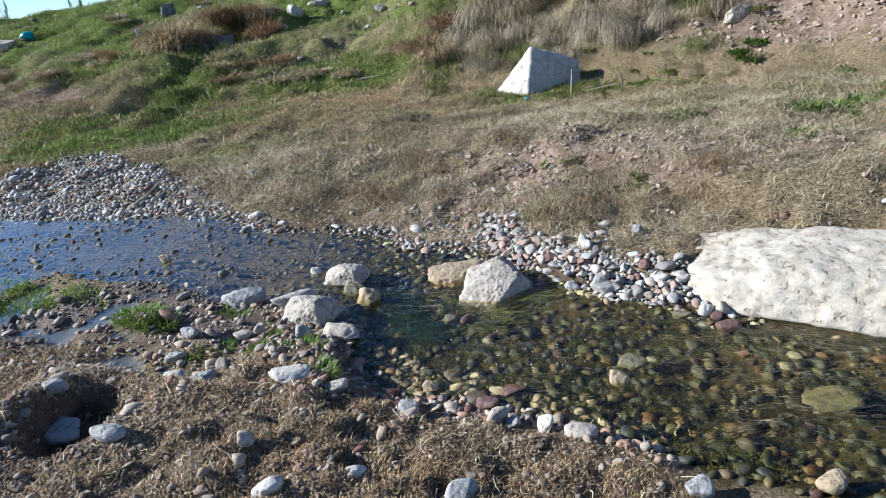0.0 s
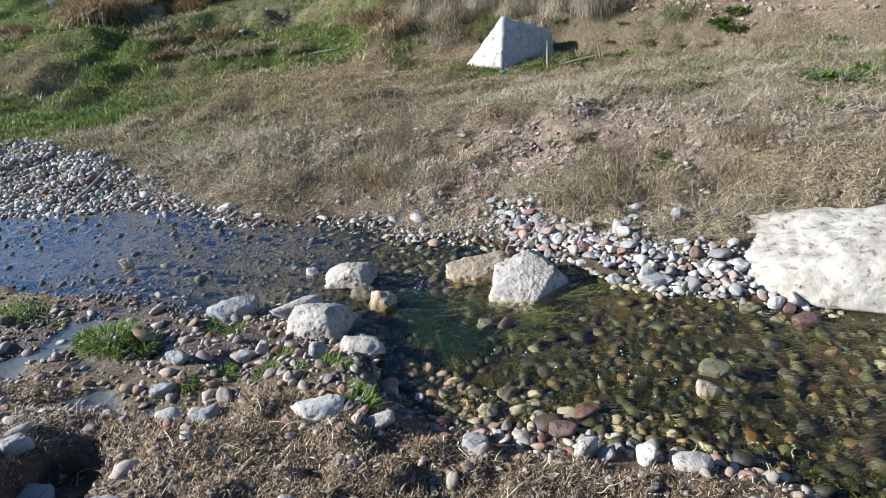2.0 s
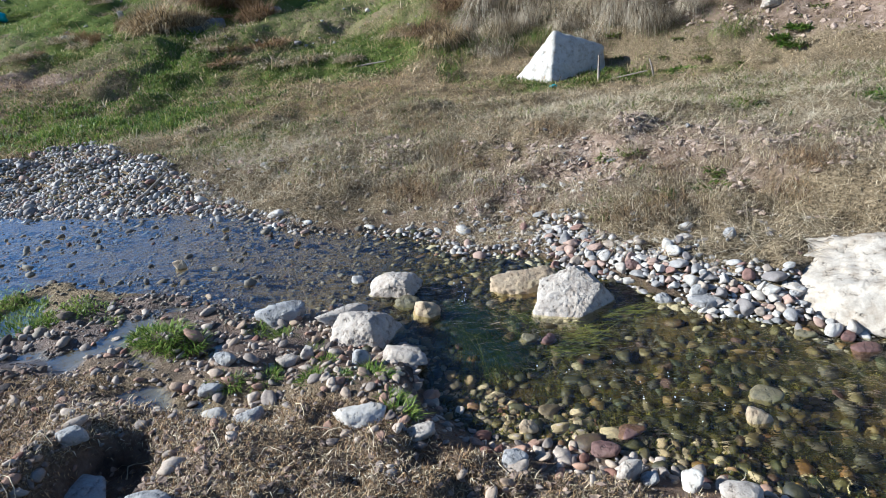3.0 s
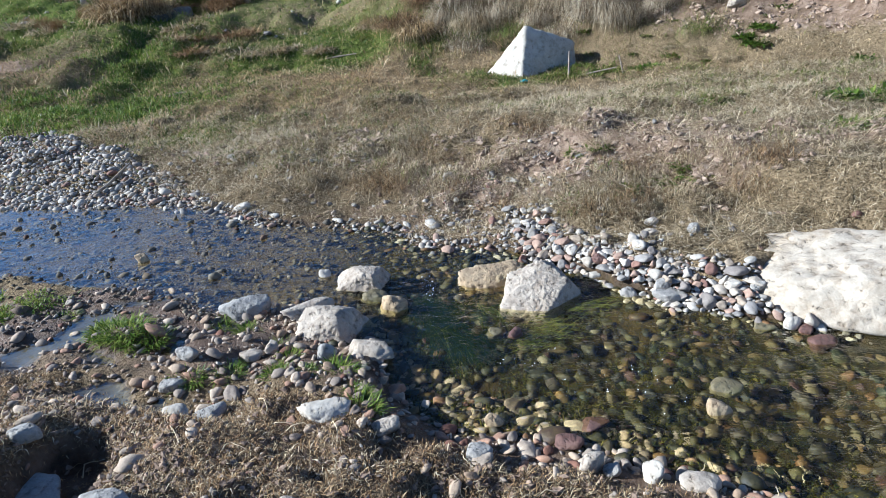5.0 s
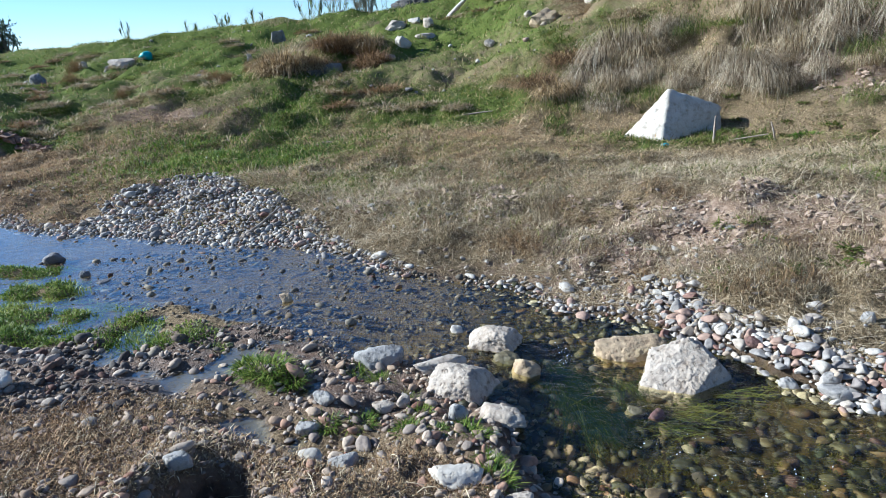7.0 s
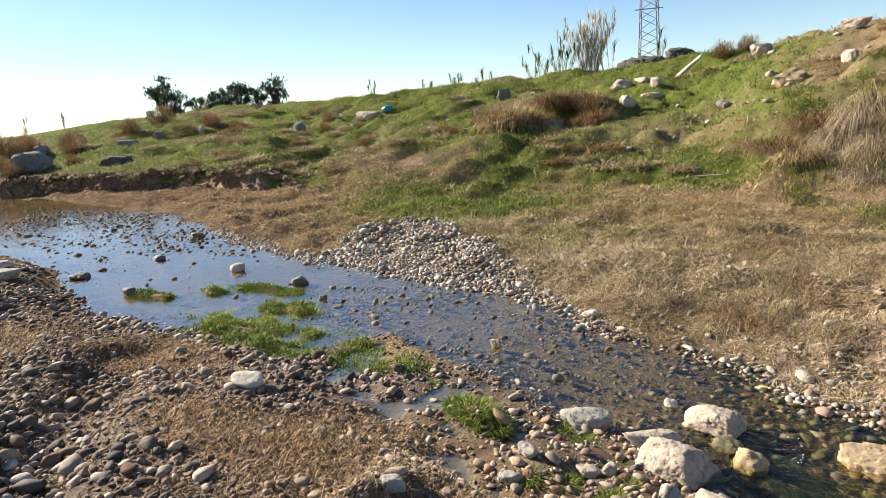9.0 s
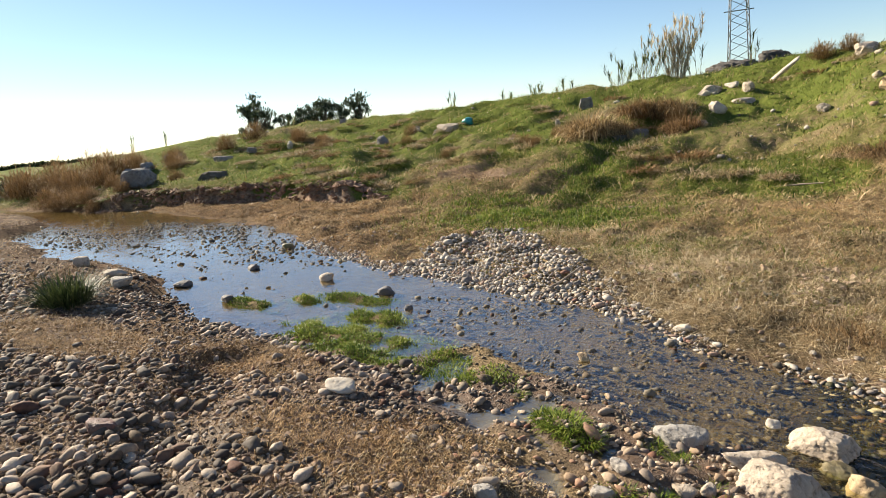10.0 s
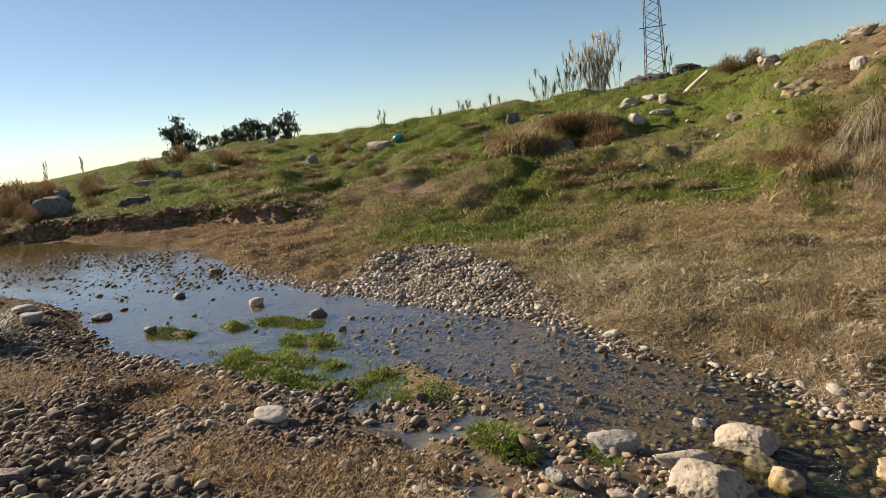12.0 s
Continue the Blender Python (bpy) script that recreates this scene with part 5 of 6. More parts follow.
put_tufts("grass_tussock", "rusty brown drooping grass tussock on the slope", "grass tussock", rust_straw,
          [(-0.45, 10.4, 0.8), (-0.75, 10.9, 0.8), (-0.2, 11.3, 0.9), (-1.2, 11.6, 0.6),
           (-5.45, 14.5, 1.0), (-4.95, 14.75, 1.0), (-4.55, 14.7, 1.0)], "brown tussocks on the slope")
dome = [tussock_mesh("grass_tussock", 1500, 0.42, 0.62, 0.009, m, 454 + i, 0.35, 1.5, (0.45, 0.4), 1.0, 0.4) for i, m in enumerate((GOLD, RUST))]
put_tufts("grass_tussock", "dense golden brown grass dome beside the gully", "grass tussock", dome, [(-5.95, 13.25, 1.15), (-4.2, 13.85, 0.75), (-5.6, 13.75, 0.9), (-6.3, 13.7, 0.8)], "grass domes by the gully")
short_straw = [tussock_mesh("straw_clump", 420, 0.15, 0.10, 0.003, STRAW, 410 + i, 0.95, 1.8, (0.38, 0.38)) for i in range(4)]
rng = np.random.default_rng(88)
spots = []
while len(spots) < 260:
    x, y = rng.uniform(-3.4, 3.4), rng.uniform(3.9, 8.2)
    far, near = shore(np.array([x]), np.array([y]))
    if far[0] > 0.55 and rng.random() < 0.35 + 0.65 * (1.1 - min(abs(far[0] - 1.0), 1)):
        spots.append((x, y, rng.uniform(0.45, 1.1)))
put_tufts("straw_clump", "low dry grass clump on the eroded bank", "grass tussock", short_straw, spots, "dry clumps on the bank")
# shaggy straw hanging over the eroded face
shag = [drape_mesh("straw_clump", 200, 0.07, 0.14, 0.0028, m, 640 + i) for i, m in enumerate((STRAW, STRAW, RUST))]
spots = []
while len(spots) < 70:
    x, y = rng.uniform(-1.6, 3.6), rng.uniform(4.0, 5.8)
    far = float(shore(np.array([x]), np.array([y]))[0][0])
    if 0.55 < far < 1.7 and float(vnoise(np.array([x]), np.array([y]), 0.5, 202)[0]) > 0.55 - 0.3 * (x > 1.0):
        spots.append((x, y, rng.uniform(0.6, 1.1), rng.uniform(-110, 110)))
for i, (x, y, s_, turn) in enumerate(spots):
    ob = tagged(new("straw_clump", shag[i % 3]), "shaggy dry grass hanging over the eroded bank", "grass tussock", "hanging grass on the bank")
    ob.matrix_world = pose(x, y, lay(x, y), 0, 0, turn) @ Matrix.Scale(s_, 4)


def bush_mesh(name, n, wide, tall, seed):
    """A dead bush: twigs all through a lumpy dome."""
    r = np.random.default_rng(seed)
    d = r.normal(size=(n, 3))
    d[:, 2] = np.abs(d[:, 2])
    d /= np.linalg.norm(d, axis=1)[:, None]
    q = r.random(n) ** 0.45 * (0.75 + 0.5 * vnoise(np.arctan2(d[:, 1], d[:, 0]) * 1.3, d[:, 2] * 2, 0.7, seed))
    head = np.arctan2(d[:, 1], d[:, 0]) + r.normal(0, 0.7, n)
    # tone climbs with height and reach, painting shade into the low inner twigs
    return blades_mesh(name, d[:, 0] * q * wide, d[:, 1] * q * wide, d[:, 2] * q * tall - 0.04, r.uniform(0.10, 0.26, n), r.uniform(0.006, 0.014, n),
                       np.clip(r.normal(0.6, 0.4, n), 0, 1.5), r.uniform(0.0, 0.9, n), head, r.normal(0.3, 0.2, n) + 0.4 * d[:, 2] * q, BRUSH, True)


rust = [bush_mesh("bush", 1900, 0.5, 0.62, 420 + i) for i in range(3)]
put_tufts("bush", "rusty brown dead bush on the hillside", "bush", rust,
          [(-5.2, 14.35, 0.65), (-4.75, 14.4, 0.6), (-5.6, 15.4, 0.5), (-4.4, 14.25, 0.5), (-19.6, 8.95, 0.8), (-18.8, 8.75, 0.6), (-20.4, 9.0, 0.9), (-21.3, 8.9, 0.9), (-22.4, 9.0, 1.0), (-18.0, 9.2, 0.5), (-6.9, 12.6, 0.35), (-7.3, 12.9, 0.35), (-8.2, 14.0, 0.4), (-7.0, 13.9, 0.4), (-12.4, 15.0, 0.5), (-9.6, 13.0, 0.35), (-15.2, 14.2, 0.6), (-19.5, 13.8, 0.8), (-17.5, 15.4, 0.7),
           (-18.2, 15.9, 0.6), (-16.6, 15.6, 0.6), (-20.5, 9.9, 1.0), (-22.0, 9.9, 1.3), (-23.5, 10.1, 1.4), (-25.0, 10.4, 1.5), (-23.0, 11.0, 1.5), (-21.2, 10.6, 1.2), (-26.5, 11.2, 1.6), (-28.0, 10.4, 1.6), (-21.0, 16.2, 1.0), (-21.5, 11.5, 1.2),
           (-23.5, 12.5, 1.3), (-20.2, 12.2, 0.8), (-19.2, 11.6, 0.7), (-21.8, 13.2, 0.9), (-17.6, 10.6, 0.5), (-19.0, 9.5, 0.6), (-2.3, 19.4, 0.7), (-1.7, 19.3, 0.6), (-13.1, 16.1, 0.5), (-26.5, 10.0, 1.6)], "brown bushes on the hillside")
hill_tuft = [tussock_mesh("grass_clump", 500, 0.38, 0.24, 0.012, m, 430 + i, 0.7, 1.0, (0.5, 0.25)) for i, m in enumerate((STRAW, RUST, STRAW, GRASS))]
spots = []
while len(spots) < 240:
    x, y = rng.uniform(-20, 3.5), rng.uniform(8.8, 19)
    u = float(hill_share(np.array([x]), np.array([y]))[0])
    if 0.04 < u < 0.9 and float(vnoise(np.array([x]), np.array([y]), 1.8, 171)[0]) > 0.5:
        spots.append((x, y, rng.uniform(0.4, 1.0)))
put_tufts("grass_clump", "mixed dry and green grass clump on the slope", "grass clump", hill_tuft, spots, "grass clumps on the slope")
turf = [tussock_mesh("turf_clump", 420, 0.28, 0.26, 0.014, m, 480 + i, 0.9, 1.2, (0.45, 0.3)) for i, m in enumerate((GRASS, RUST, GRASS, RUST))]
spots = []
for i in range(60):
    th = 42.5 + 24.5 * (i + rng.random()) / 60
    r = float(np.interp(th, HILL[:, 0], HILL[:, 1]))
    x, y = HUB[0] - r * math.sin(radians(th)), HUB[1] + r * math.cos(radians(th))
    r = r - (float(vnoise(np.array([x]), np.array([y]), 0.9, 51)[0]) - 0.5) * 0.8 + rng.uniform(0.2, 0.5)
    spots.append((HUB[0] - r * math.sin(radians(th)), HUB[1] + r * math.cos(radians(th)), rng.uniform(0.35, 0.75)))
put_tufts("turf_clump", "overhanging turf clump on the eroded bank edge", "turf", turf, spots, "turf along the bank edge")
# crumbling face of the turf step
ct = rng.uniform(42.5, 66.5, 1500)
cr = np.interp(ct, HILL[:, 0], HILL[:, 1])
cxx, cyy = HUB[0] - cr * np.sin(np.radians(ct)), HUB[1] + cr * np.cos(np.radians(ct))
cr = cr - (vnoise(cxx, cyy, 0.9, 51) - 0.5) * 0.8 + rng.uniform(-0.04, 0.16, 1500)
cxx, cyy = HUB[0] - cr * np.sin(np.radians(ct)), HUB[1] + cr * np.cos(np.radians(ct))
tagged(new("bank_clods", stones_mesh("bank_clods", cxx, cyy, height(cxx, cyy), 0.03 + 0.07 * rng.random(1500) ** 2, RED_CLOD, 1, 59, 0.4, 0.3)), "crumbling reddish clods on the face of the turf step", "soil", kind="stuff")
lush = [tussock_mesh("grass_tuft", 330, 0.065, 0.07, 0.0036, LUSH, 440 + i, 0.4, 1.1, (0.5, 0.35)) for i in range(3)]
put_tufts("grass_tuft", "bright green grass tuft among wet stones", "grass tuft", lush,
          [(-1.485, 3.26, 1.0), (-1.31, 3.18, 0.9), (-1.86, 3.17, 1.3), (-1.98, 3.19, 1.2), (-1.75, 3.11, 1.2), (-1.92, 3.13, 1.0), (-1.82, 3.1, 0.9), (-2.04, 3.24, 0.9), (-0.69, 2.45, 1.1), (-0.72, 2.55, 0.8), (-0.82, 2.73, 1.1), (-1.46, 2.80, 1.0),
           (-1.3, 2.82, 0.9), (-1.07, 2.76, 0.8), (-1.13, 3.05, 0.8), (-2.8, 3.4, 1.3), (-2.65, 3.45, 1.1), (-1.05, 2.9, 0.7), (-0.95, 2.75, 0.6), (-2.3, 3.4, 0.8), (-2.95, 3.5, 1.0)], "green tufts by the water")
dark_tuft = [tussock_mesh("rush_clump", 700, 0.2, 0.36, 0.008, LEAF, 450, 0.3, 0.5)]
put_tufts("rush_clump", "dark green rush clump standing on cobbles", "rush clump", dark_tuft, [(-6.9, 2.95, 1.0)], "rushes")
sod("water_plants", 120000, -6.4, -2.3, 3.2, 5.2, lambda x, y: np.clip(2.6 * islands(x, y) - 0.25, 0, 1) * ss(0.15, 0.45, vnoise(x, y, 0.09, 182)), 0.042, 0.005, 0.7, LUSH, 18, "low green water plants on muddy islets", "water plants", (0.5, 0.3))

weeds = [tussock_mesh("weed_plant", 150, 0.09, 0.07, 0.012, GRASS, 470 + i, 0.7, 0.8, (0.4, 0.25)) for i in range(3)]
leafy = [tussock_mesh("weed_plant", 420, 0.22, 0.16, 0.03, LUSH, 475 + i, 0.7, 0.9, (0.3, 0.25)) for i in range(2)]
put_tufts("weed_plant", "dark green leafy weed on the eroded slope", "weed", leafy,
          [(3.25, 7.55, 0.6), (3.35, 7.7, 0.55), (3.15, 7.7, 0.45), (4.2, 7.6, 0.6), (4.5, 7.9, 0.6), (3.8, 6.6, 0.4), (2.2, 7.9, 0.6), (2.75, 5.2, 0.5), (2.95, 5.15, 0.6), (3.15, 5.2, 0.6), (3.3, 5.05, 0.5), (3.05, 4.95, 0.5), (3.45, 5.2, 0.6)], "leafy weeds on the slope")
spots = [(0.55, 8.1, 1.3), (0.7, 8.15, 1.2), (0.85, 8.2, 1.3), (1.0, 8.2, 1.1), (1.15, 8.2, 1.0), (0.45, 8.25, 0.9)]
while len(spots) < 130:
    x, y = rng.uniform(0.5, 5.5), rng.uniform(4.2, 11.5)
    if vnoise(np.array([x]), np.array([y]), 0.9, 175)[0] > 0.55:
        spots.append((x, y, rng.uniform(0.4, 1.3)))
put_tufts("weed_plant", "small green weed growing in dry grass", "weed", weeds, spots, "weeds on the terrace")

# ---------------------------------------------------------------- weed in the pool
def weed_mesh(name, n, x0, y0, dx, dy, length, seed, tone, wide=0.05, low=0.05, width=0.0045):
    rng = np.random.default_rng(seed)
    runs_x, runs_y = x0 + rng.normal(0, wide, n), y0 + rng.normal(0, wide, n)
    head = math.atan2(dy, dx) + rng.normal(0, 0.4, n)
    z = water_level(runs_x, runs_y) - rng.uniform(0.02, low, n)
    return blades_mesh(name, runs_x, runs_y, z, length * rng.uniform(0.4, 1.2, n), width * rng.uniform(0.6, 1.4, n), np.full(n, 1.5), rng.uniform(-0.05, 0.06, n), head, rng.normal(tone, 0.2, n), WEED)


for i, (x, y, dx, dy, L, tn) in enumerate([(-0.45, 3.45, 0.3, -1, 0.34, 0.2), (-0.38, 3.25, 0.25, -1, 0.34, 0.25), (-0.3, 3.1, 0.4, -1, 0.3, 0.3), (0.12, 3.12, 1, -0.15, 0.2, 0.85),
                                           (0.3, 3.27, 1, -0.25, 0.22, 0.95), (-0.02, 3.02, 1, -0.1, 0.18, 0.7), (-0.15, 3.35, 0.3, -1, 0.25, 0.6)]):
    tagged(new("water_weed", weed_mesh("water_weed", 200 if x < -0.2 else 45, x, y, dx, dy, L, 460 + i, tn, 0.05, 0.07 if x < -0.2 else 0.04, 0.0032)), "green strands of water weed trailing downstream", "water weed", "weed in the pool")

# cascade foam first; the other two clusters stand in for glints on the pool
fr = np.random.default_rng(91)
fx_ = np.concatenate([-0.43 + fr.normal(0, 0.03, 30), 0.32 + fr.normal(0, 0.16, 40), 0.0 + fr.normal(0, 0.08, 12)])
fy_ = np.concatenate([3.56 + fr.normal(0, 0.08, 30), 2.62 + fr.normal(0, 0.10, 40), 2.85 + fr.normal(0, 0.05, 12)])
foam = make_plain("foam", (0.75, 0.78, 0.8), (0.9, 0.92, 0.93), 40.0, 0.3)
tagged(new("foam", stones_mesh("foam", fx_, fy_, water_level(fx_, fy_) + 0.002 * fr.random(len(fx_)), 0.0012 + 0.0035 * fr.random(len(fx_)) ** 2, foam, 1, 92, 0.5)), "white foam drops at the cascade and specks imitating glints on the pool", "foam", kind="stuff")

# ---------------------------------------------------------------- singled-out stones
def stone(x, y, w, h, mat, label, seed, turn=0.0, rise=0.3, deep=0.75):
    z = max(lay(x, y), float(water_level(np.array([x]), None)[0]) - 0.04)
    return put_rock("stone", label, "stone", (x, y, z + h * rise), (w / 2, w * deep / 2, h / 2), mat, seed, turn, level=4, edge=8, rough=0.07, cuts=9)


stone(1.19, 2.92, 0.10, 0.09, LIMESTONE, "smooth white stone leaning on the white boulder", 500, 10)
stone(1.24, 2.88, 0.09, 0.07, RED_ROCK, "dull red stone wedged against the white boulder", 557, 40)
stone(1.25, 2.79, 0.15, 0.07, RED_ROCK, "dark red wet stone at the boulder's foot", 501, -10)
stone(1.07, 2.93, 0.10, 0.06, ALGAE_ROCK, "dull brown wet stone beside a white stone", 502, 20)
stone(-0.03, 3.07, 0.09, 0.08, RED_ROCK, "dark red stone under the angular rock", 503, 30)
stone(-0.12, 3.10, 0.11, 0.07, ALGAE_ROCK, "olive brown stone under the angular rock", 504, 50)
stone(0.645, 2.43, 0.11, 0.085, BUFF_ROCK, "pale tan stone breaking the stream's surface", 505, -30, 0.5)
stone(0.74, 2.55, 0.16, 0.07, ALGAE_ROCK, "grey brown stone awash in the stream", 506, 15, 0.4)
stone(0.58, 3.32, 0.101, 0.080, GREY_ROCK, "smooth light grey stone at the edge of the pile", 507, 5)
stone(0.75, 3.30, 0.109, 0.064, GREY_ROCK, "dark grey angular stone in the stone pile", 508, 35)
stone(0.755, 3.22, 0.156, 0.064, GREY_ROCK, "speckled grey stone at the water's edge", 509, -5)
stone(1.045, 3.20, 0.094, 0.064, LIMESTONE, "white stone in the stone pile", 510, 0)
stone(1.145, 3.16, 0.094, 0.064, GREY_ROCK, "bluish grey stone in the stone pile", 511, 40)
stone(1.03, 3.65, 0.078, 0.080, GREY_ROCK, "grey egg-shaped stone topping the pile", 512, 0)
stone(0.82, 3.75, 0.086, 0.072, PALE_ROCK, "tan stone topping the pile", 513, 0)
stone(0.50, 3.57, 0.086, 0.072, RED_ROCK, "brown stone in the stone pile", 514, 0)
stone(-1.02, 3.76, 0.085, 0.08, LIMESTONE, "round white pebble in the shallow stream", 515, 0, 0.5)
stone(-2.15, 4.03, 0.10, 0.09, BUFF_ROCK, "orange brown stone in the riffle", 516, 0, 0.5)
stone(-1.74, 4.80, 0.14, 0.07, LIMESTONE, "flat white stone on the far edge of the stream", 517, 10)
stone(-1.52, 2.74, 0.11, 0.07, GREY_ROCK, "greenish grey oval stone on the mud", 518, 30)
stone(-1.49, 2.91, 0.11, 0.07, GREY_ROCK, "grey oval stone on the mud", 519, 20)
stone(-1.42, 2.55, 0.11, 0.07, LIMESTONE, "white stone at the edge of the mud", 520, 0)
stone(-1.28, 2.54, 0.13, 0.06, GREY_ROCK, "veined grey stone at the edge of the mud", 521, 60)
stone(-1.23, 2.94, 0.12, 0.05, PALE_ROCK, "flat pale stone on wet mud", 522, 10)
stone(-1.14, 2.97, 0.075, 0.07, PALE_ROCK, "round pale stone on wet mud", 523, 10)
stone(-0.87, 2.87, 0.10, 0.10, GREY_ROCK, "blue grey round stone beside the pale rock", 524, 0)
stone(-0.27, 2.22, 0.12, 0.075, GREY_ROCK, "smooth brownish grey stone on the near edge", 525, 20)
stone(0.10, 2.15, 0.11, 0.09, PALE_ROCK, "pinkish pointed stone on the near edge", 526, 30)
stone(0.42, 2.03, 0.14, 0.06, PALE_ROCK, "flat tan stone at the near edge", 527, 10)
stone(0.29, 2.10, 0.085, 0.08, LIMESTONE, "pale blue grey stone at the near edge", 528, 80)
stone(0.17, 2.13, 0.07, 0.06, GREY_ROCK, "small light grey stone at the near edge", 529, 0)
stone(0.06, 2.32, 0.13, 0.06, RED_ROCK, "red brown stone half under water", 530, -15)
stone(0.18, 2.43, 0.13, 0.06, RED_ROCK, "dark red flat stone under shallow water", 531, 5)
stone(-0.19, 2.47, 0.08, 0.09, BUFF_ROCK, "upright tan stone at the near edge", 532, 0)
stone(-0.59, 2.34, 0.13, 0.07, PALE_ROCK, "pale flat stone on matted grass", 533, 30)
stone(-1.72, 2.12, 0.22, 0.08, GREY_ROCK, "large grey stone lying in a shaded hollow", 534, -10)
stone(-1.38, 1.97, 0.14, 0.08, GREY_ROCK, "grey stone beside the shaded hollow", 535, 0)
stone(-1.79, 2.27, 0.11, 0.07, GREY_ROCK, "blue grey stone lying in the shaded hollow", 536, 0)
stone(-0.03, 1.70, 0.13, 0.08, GREY_ROCK, "grey stone on matted dead grass", 537, 60)
stone(-0.84, 1.93, 0.08, 0.06, PALE_ROCK, "pale stone on matted dead grass", 538, 0)
stone(-0.41, 1.80, 0.09, 0.05, LIMESTONE, "white stone on matted dead grass", 539, 30)
stone(-0.68, 1.70, 0.12, 0.08, LIMESTONE, "angular white stone on matted dead grass", 540, 30)
stone(0.76, 1.72, 0.12, 0.06, GREY_ROCK, "grey stone at the edge of the pool", 541, 0)
stone(1.20, 1.73, 0.12, 0.07, BUFF_ROCK, "orange brown stone at the edge of the pool", 542, 0, 0.5)
stone(-9.1, 4.05, 0.30, 0.17, PALE_ROCK, "pale boulder on the upstream bank", 543, 0)
stone(-5.55, 4.98, 0.20, 0.12, PALE_ROCK, "pale stone standing in the upstream riffle", 544, 0, 0.5)
stone(-3.7, 1.75, 0.17, 0.08, RED_ROCK, "dark flat stone among cobbles", 545, 10)
stone(-3.05, 2.76, 0.20, 0.10, LIMESTONE, "white stone on brown dead grass", 546, 10)
stone(-7.16, 4.26, 0.26, 0.09, DARK_ROCK, "dark wet stone at the head of the spit", 549, 20, 0.5)
stone(-5.95, 4.02, 0.18, 0.10, DARK_ROCK, "dark stone at the tip of a green islet", 550, 0, 0.5)
stone(-4.52, 4.80, 0.20, 0.12, DARK_ROCK, "purplish grey stone beside a green islet", 551, 15, 0.5)
stone(-3.98, 4.48, 0.11, 0.08, DARK_ROCK, "small dark wet stone in the stream", 552, 15, 0.5)
stone(-3.72, 4.36, 0.09, 0.06, DARK_ROCK, "small dark wet stone in the stream", 553, 45, 0.5)
stone(-7.56, 6.15, 0.20, 0.11, ALGAE_ROCK, "reddish brown stone on the stony bar", 554, 5, 0.5)
stone(-7.3, 3.65, 0.28, 0.13, GREY_ROCK, "grey flat boulder on the cobble bank", 555, 5)
stone(-7.85, 3.85, 0.24, 0.11, PALE_ROCK, "pale flat boulder on the cobble bank", 556, 30)
stone(-6.97, 5.12, 0.20, 0.1, DARK_ROCK, "dark stone in the upstream riffle", 547, 0, 0.5)
stone(1.46, 2.22, 0.26, 0.05, ALGAE_ROCK, "flat grey slab under clear water", 548, 0, 0.1)

# ---------------------------------------------------------------- sticks and litter
def stick(pts, r, label):
    tagged(new("stick", rods_mesh("stick", [pts], r, TWIG, 6, 0.5)), label, "stick")


def lean_stick(x, y, dx, dy, rise, r, label):
    stick([(x, y, lay(x, y)), (x + dx * 0.5, y + dy * 0.5, lay(x + dx * 0.5, y + dy * 0.5) + rise * 0.6), (x + dx, y + dy, lay(x + dx, y + dy) + rise)], r, label)


lean_stick(1.30, 8.1, 0.03, 0.1, 0.28, 0.016, "short upright stick beside the pointed boulder")
lean_stick(1.38, 8.12, 0.45, -0.15, 0.06, 0.014, "pale stick lying beside the pointed boulder")
lean_stick(1.9, 7.95, -0.04, 0.05, 0.2, 0.012, "thin stick stuck in the bank")
lean_stick(-3.7, 8.7, 0.25, 0.08, 0.03, 0.02, "pale stick lying on short grass")
lean_stick(-2.0, 10.4, 0.6, -0.1, 0.04, 0.018, "pale branch lying on dry grass")
lean_stick(-3.1, 5.25, 0.28, 0.3, 0.12, 0.016, "dark branch lying at the water's edge")
def root(x, y, seed):
    """A thin curling root sticking out of the trampled bank."""
    r = np.random.default_rng(seed)
    a, pts = r.uniform(0, 6.28), []
    for i in range(6):
        pts.append((x, y, lay(x, y) + 0.006 + 0.03 * math.sin(i / 5 * math.pi) * r.uniform(0.5, 1.2)))
        a += r.normal(0, 0.7)
        x, y = x + 0.022 * math.cos(a), y + 0.022 * math.sin(a)
    tagged(new("root", rods_mesh("root", [pts], 0.0022, REED, 5, 0.4)), "thin pale curling root in trampled earth", "root", "roots on the near bank")


rr = np.random.default_rng(97)
for i in range(46):
    root(rr.uniform(-2.2, 0.9), rr.uniform(1.65, 2.45), 900 + i)
root(-1.5, 2.3, 890), root(-1.47, 2.36, 891), root(-1.9, 2.0, 892)
bag = put_rock("plastic_bag", "crumpled teal plastic bag on the hillside", "plastic bag", (-11.4, 16.8, lay(-11.4, 16.8) + 0.08), (0.2, 0.14, 0.13), TEAL, 600, level=3, rough=0.2, scale=3)
put_rock("plastic_scrap", "small green plastic scrap in dry grass", "litter", (0.72, 7.75, lay(0.72, 7.75) + 0.02), (0.05, 0.02, 0.02), TEAL, 601, level=3, rough=0.2)

